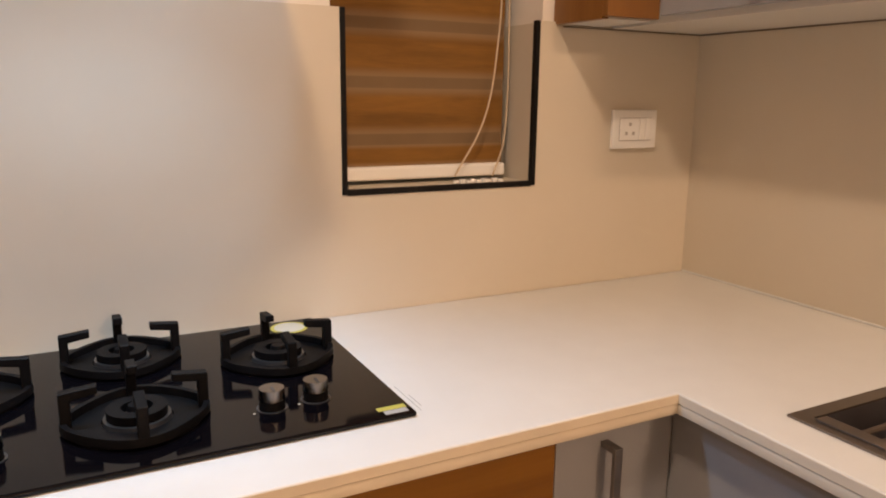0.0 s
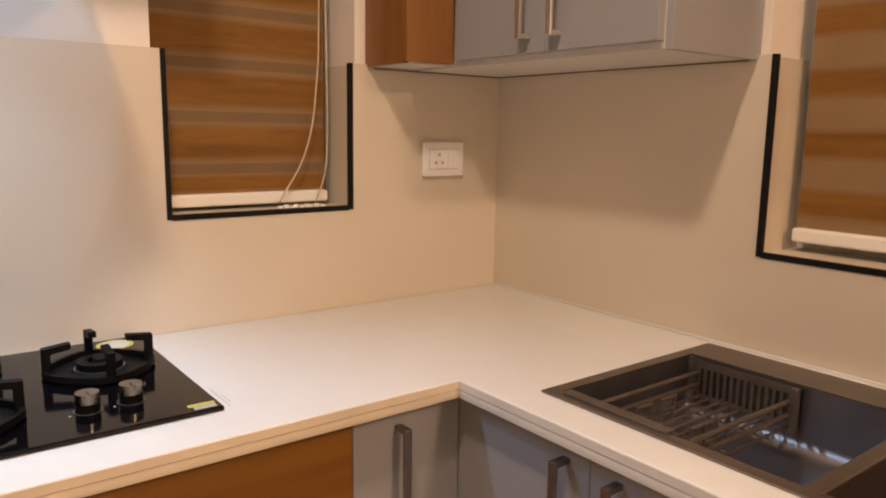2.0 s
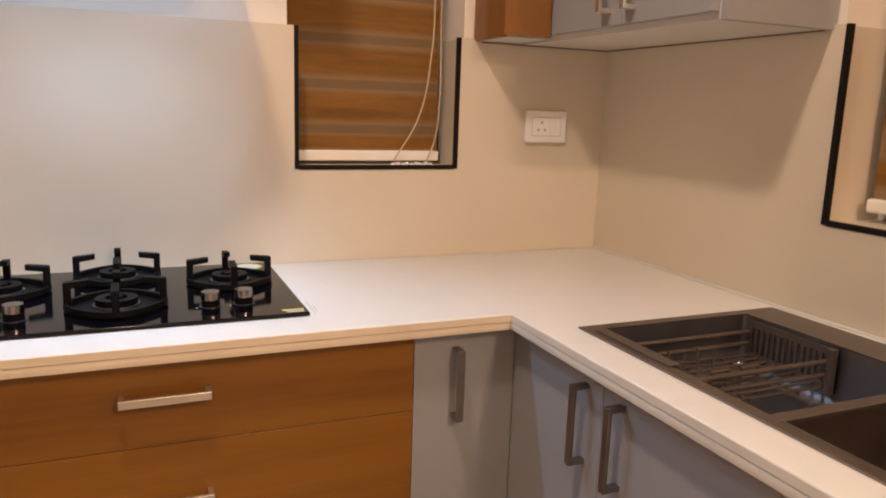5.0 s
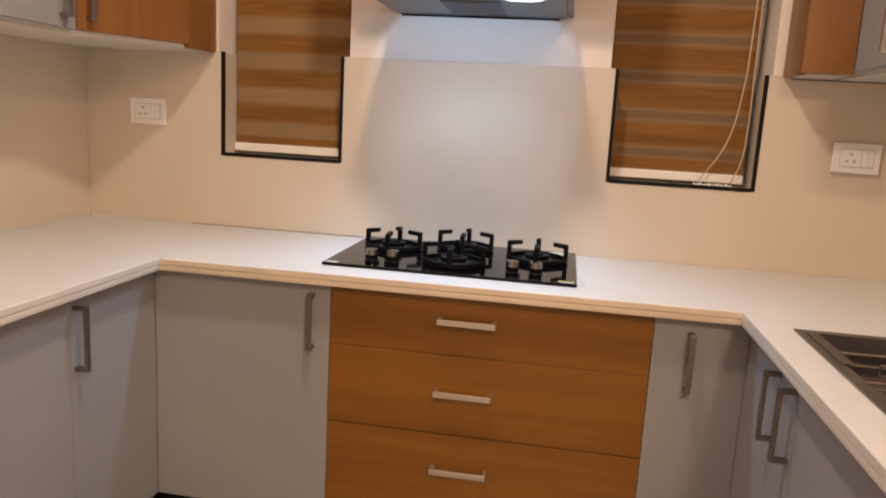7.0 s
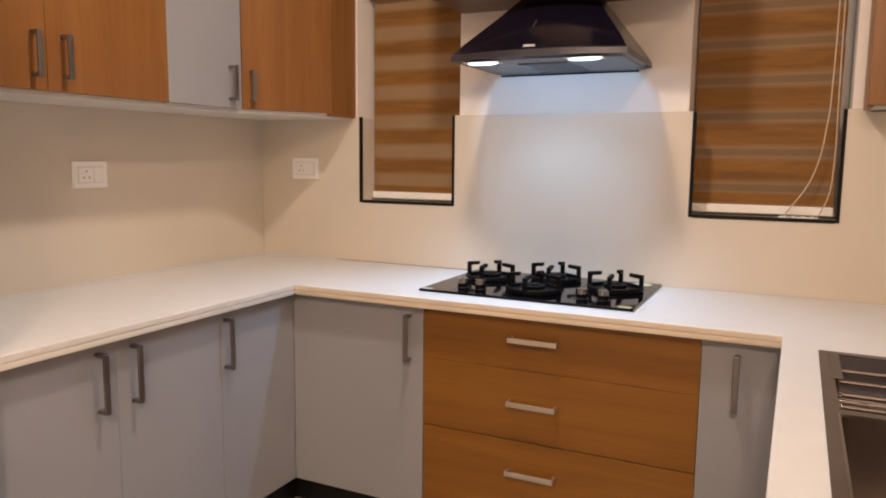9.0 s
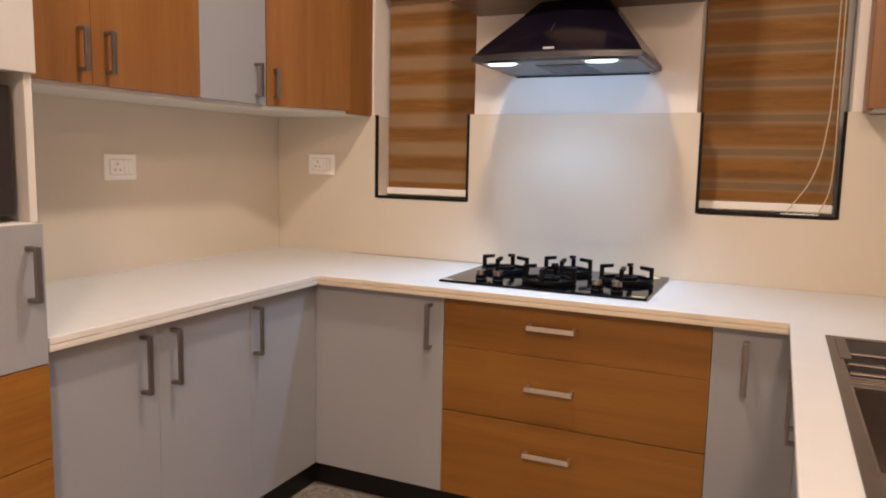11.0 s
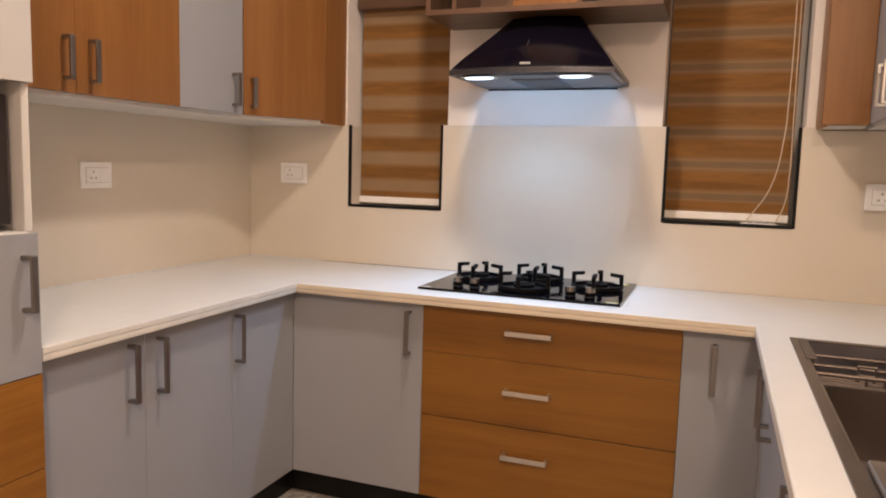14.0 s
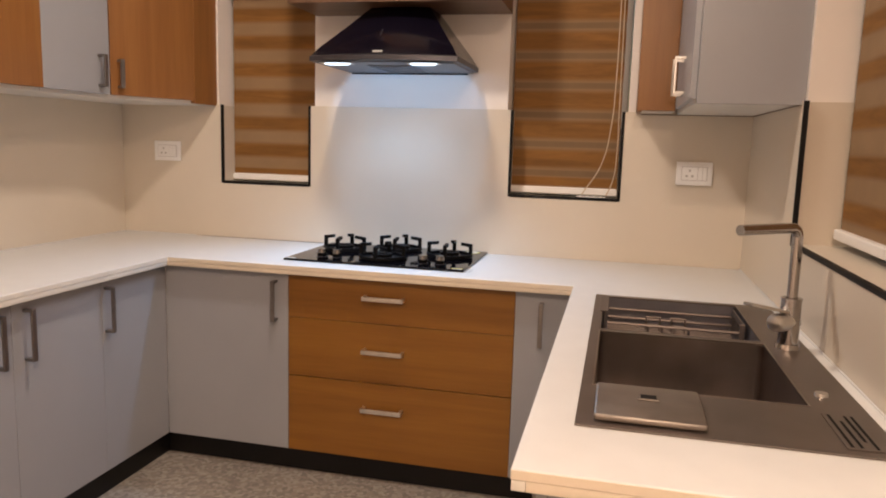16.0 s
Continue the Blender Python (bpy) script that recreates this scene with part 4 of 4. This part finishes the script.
def bowl_edge(x0, x1, y0, y1, owner):
    # thin loop of lighter metal paints the highlight along the bowl's edge
    bm = slab_with_holes(B(), [x0 - 0.004, x0, x1, x1 + 0.004], [y0 - 0.004, y0, y1, y1 + 0.004], {(1, 1)}, lambda u, v, w: (u, v, w), FT + 0.0002, FT + 0.0012)
    part("rim", bm, BOWL_GLINT, owner, "bright edge with a painted highlight")


first = bowl(BX0 - 0.002, BX1 + 0.002, A0 - 0.002, A1 + 0.002, 0.13, "bowl", BOWL_BLUE_LIT, 0.036)
deep = bowl(BX0 - 0.002, BX1 + 0.002, C0 - 0.002, C1 + 0.002, 0.215, "bowl", SINK_IN, 0.020)
part("drain", ring(B(), (-0.33, -1.46), 0.045, 0.014, TOP - 0.2138, TOP - 0.211, 32), STEEL, deep, "steel drain strainer", smooth=True)
# cut-outs and button on the ledge
bowl_edge(BX0, BX1, C0, C1, deep)
plate = part("knife_holder", box(B(), -0.118, -0.062, K[0] - 0.006, K[1] + 0.006, FT + 0.0003, FT + 0.0022, 0.0008), SINK, sink, "gunmetal plate with slots")
for x0, y0, y1 in ((-0.110, K[0], K[1]), (-0.096, K[0], K[1] - 0.03), (-0.083, K[0] + 0.03, K[1]), (-0.072, K[0], K[1])):
    part("slot", box(B(), x0, x0 + 0.0045, y0, y1, FT + 0.0023, FT + 0.0028), IRON, plate, "dark slot")
part("waste_button", tube(B(), (-0.090, -1.617, FT), (-0.090, -1.617, FT + 0.006), 0.013, 0.012, 24), STEEL, sink, "steel push button", smooth=True)

# removable metal cover plate on the ledge
lid = thing("sink_cover_plate", (-0.42, -1.80, FT), "steel cover plate with a recessed grip on the sink", "cover plate")
part("plate", box(B(), -0.519, -0.330, -1.893, -1.712, FT + 0.001, FT + 0.014, 0.005, 3), LIDSTEEL, lid, smooth=True)
grip = part("grip", box(B(), -0.444, -0.404, -1.800, -1.772, FT + 0.0141, FT + 0.0175, 0.002), LIDSTEEL, lid)
part("grip_recess", box(B(), -0.438, -0.410, -1.796, -1.776, FT + 0.0176, FT + 0.0182), IRON, grip, "dark recess")

# sliding dish rack
rack = thing("dish_rack", (-0.33, -0.9, TOP - 0.06), "gunmetal wire dish rack hanging in the sink bowl", "dish rack")
RX0, RX1, RY0, RY1 = -0.508, -0.146, -1.005, -0.800
RZ = TOP - 0.085
part("front_plate", box(B(), BX0 - 0.008, BX0 + 0.016, RY0, RY1 + 0.012, FT + 0.0003, FT + 0.003, 0.001), RACK, rack, "flat hanging plate")
part("front_drop", box(B(), BX0 + 0.006, BX0 + 0.010, RY0, RY1, RZ, FT + 0.0002), RACK, rack)
part("end_post", box(B(), RX1 - 0.004, RX1 + 0.010, RY0 - 0.012, RY0, RZ - 0.01, TOP - 0.002, 0.001), RACK, rack)
bm = B()
box(bm, RX1 + 0.006, RX1 + 0.010, RY0 + 0.001, RY1, TOP - 0.018, TOP - 0.003)
box(bm, RX1 + 0.006, RX1 + 0.010, RY0 + 0.001, RY1, RZ, RZ + 0.012)
part("slotted_back", bm, RACK, rack)
for k in range(14):
    y = RY0 + 0.004 + (RY1 - RY0 - 0.014) * k / 13
    part("back_slat", box(B(), RX1 + 0.006, RX1 + 0.009, y, y + 0.007, RZ + 0.0122, TOP - 0.0182), RACK, rack)
for k in range(9):
    y = RY0 + 0.006 + (RY1 - RY0 - 0.012) * k / 8
    part("wire", tube(B(), (RX0, y, RZ + 0.004), (RX1 + 0.005, y, RZ + 0.004), 0.0029, n=8), RACK, rack, smooth=True)
for k in range(2):
    for y in (RY0 + 0.004, RY1 - 0.004):
        z = RZ + 0.03 + 0.026 * k
        part("side_wire", tube(B(), (RX0, y, z), (RX1 + 0.005, y, z), 0.0047, n=8), RACK, rack, smooth=True)
for x in (-0.45, -0.33, -0.21):
    part("cross_wire", tube(B(), (x, RY0 + 0.003, RZ - 0.001), (x, RY1 - 0.003, RZ - 0.001), 0.003, n=8), RACK, rack, smooth=True)
# upright wire loops that part the plates
for x in (-0.392, -0.318):
    for y in (RY0 + 0.045, RY1 - 0.045):
        bm = B()
        for dx in (0.0, 0.040):
            tube(bm, (x + dx, y, RZ + 0.003), (x + dx, y, RZ + 0.046), 0.0034, n=8)
        tube(bm, (x - 0.003, y, RZ + 0.047), (x + 0.043, y, RZ + 0.047), 0.0036, n=8)
        tube(bm, (x, y, RZ + 0.024), (x + 0.040, y, RZ + 0.024), 0.0030, n=8)
        part("plate_loop", bm, RACK, rack, smooth=True)

# ---- tap ----
tap = thing("mixer_tap", (-0.062, -1.230, FT), "chrome mixer tap with a swivel spout and side lever", "tap")
ty = -1.252
tx = -0.078
part("base", tube(B(), (tx, ty, FT), (tx, ty, FT + 0.012), 0.029, 0.026, 28), CHROME, tap, smooth=True)
part("body", tube(B(), (tx, ty, FT + 0.0122), (tx, ty, FT + 0.118), 0.0235, 0.0235, 28), CHROME, tap, smooth=True)
part("neck", tube(B(), (tx, ty, FT + 0.1182), (tx, ty, FT + 0.275), 0.0125, 0.0125, 24), CHROME, tap, smooth=True)
SWING = radians(40)     # the spout and the lever are swung towards the deep bowl


def arm(d, z, side=0.0):
    """A point d out along the swung arm, side to its flank, z over the sink's rim."""
    c, n = math.cos(SWING), math.sin(SWING)
    return (tx - d * c + side * n, ty - d * n - side * c, FT + z)


curve = bpy.data.curves.new("spout", "CURVE")
curve.dimensions, curve.bevel_depth, curve.bevel_resolution, curve.use_fill_caps = "3D", 0.0125, 5, True
s = curve.splines.new("BEZIER")
s.bezier_points.add(2)
for bp, (d, z), (hd, hz) in zip(s.bezier_points, ((0.0, 0.270), (0.024, 0.294), (0.195, 0.293)), ((0, 0.013), (0.014, 0), (0.03, 0))):
    bp.co, bp.handle_left, bp.handle_right = arm(d, z), arm(d - hd, z - hz), arm(d + hd, z + hz)
curve.materials.append(CHROME)
spout = new("spout", curve)
spout.parent = tap
spout.matrix_parent_inverse = tap.matrix_basis.inverted()
bm = B()
for d0, d1, r0, r1 in ((-0.012, 0.050, 0.0225, 0.0225), (0.050, 0.058, 0.0225, 0.0185), (0.058, 0.062, 0.0185, 0.010)):
    tube(bm, arm(d0, 0.066), arm(d1, 0.066), r0, r1, 28)
part("cartridge", bm, STEEL, tap, "chrome side cartridge with a rounded end", smooth=True)
bm = B()
flat = [[bm.verts.new(arm(d, z + dz, side)) for d, z in ((0.020, 0.088), (0.148, 0.116)) for side in (-0.015, 0.015)] for dz in (0.0, 0.008)]
low, high = flat
for q in ((0, 1, 3, 2),):
    bm.faces.new([low[k] for k in q])
    bm.faces.new([high[k] for k in reversed(q)])
    for a, b in zip(q, q[1:] + q[:1]):
        bm.faces.new((low[a], low[b], high[b], high[a]))
bmesh.ops.recalc_face_normals(bm, faces=bm.faces)
bmesh.ops.bevel(bm, geom=bm.edges[:], offset=0.002, segments=2, affect="EDGES", profile=0.5)
part("lever", bm, STEEL, tap, "flat chrome lever", smooth=True)
part("collar", ring(B(), (tx, ty), 0.0245, 0.0130, FT + 0.1182, FT + 0.124, 28), CHROME, tap, smooth=True)
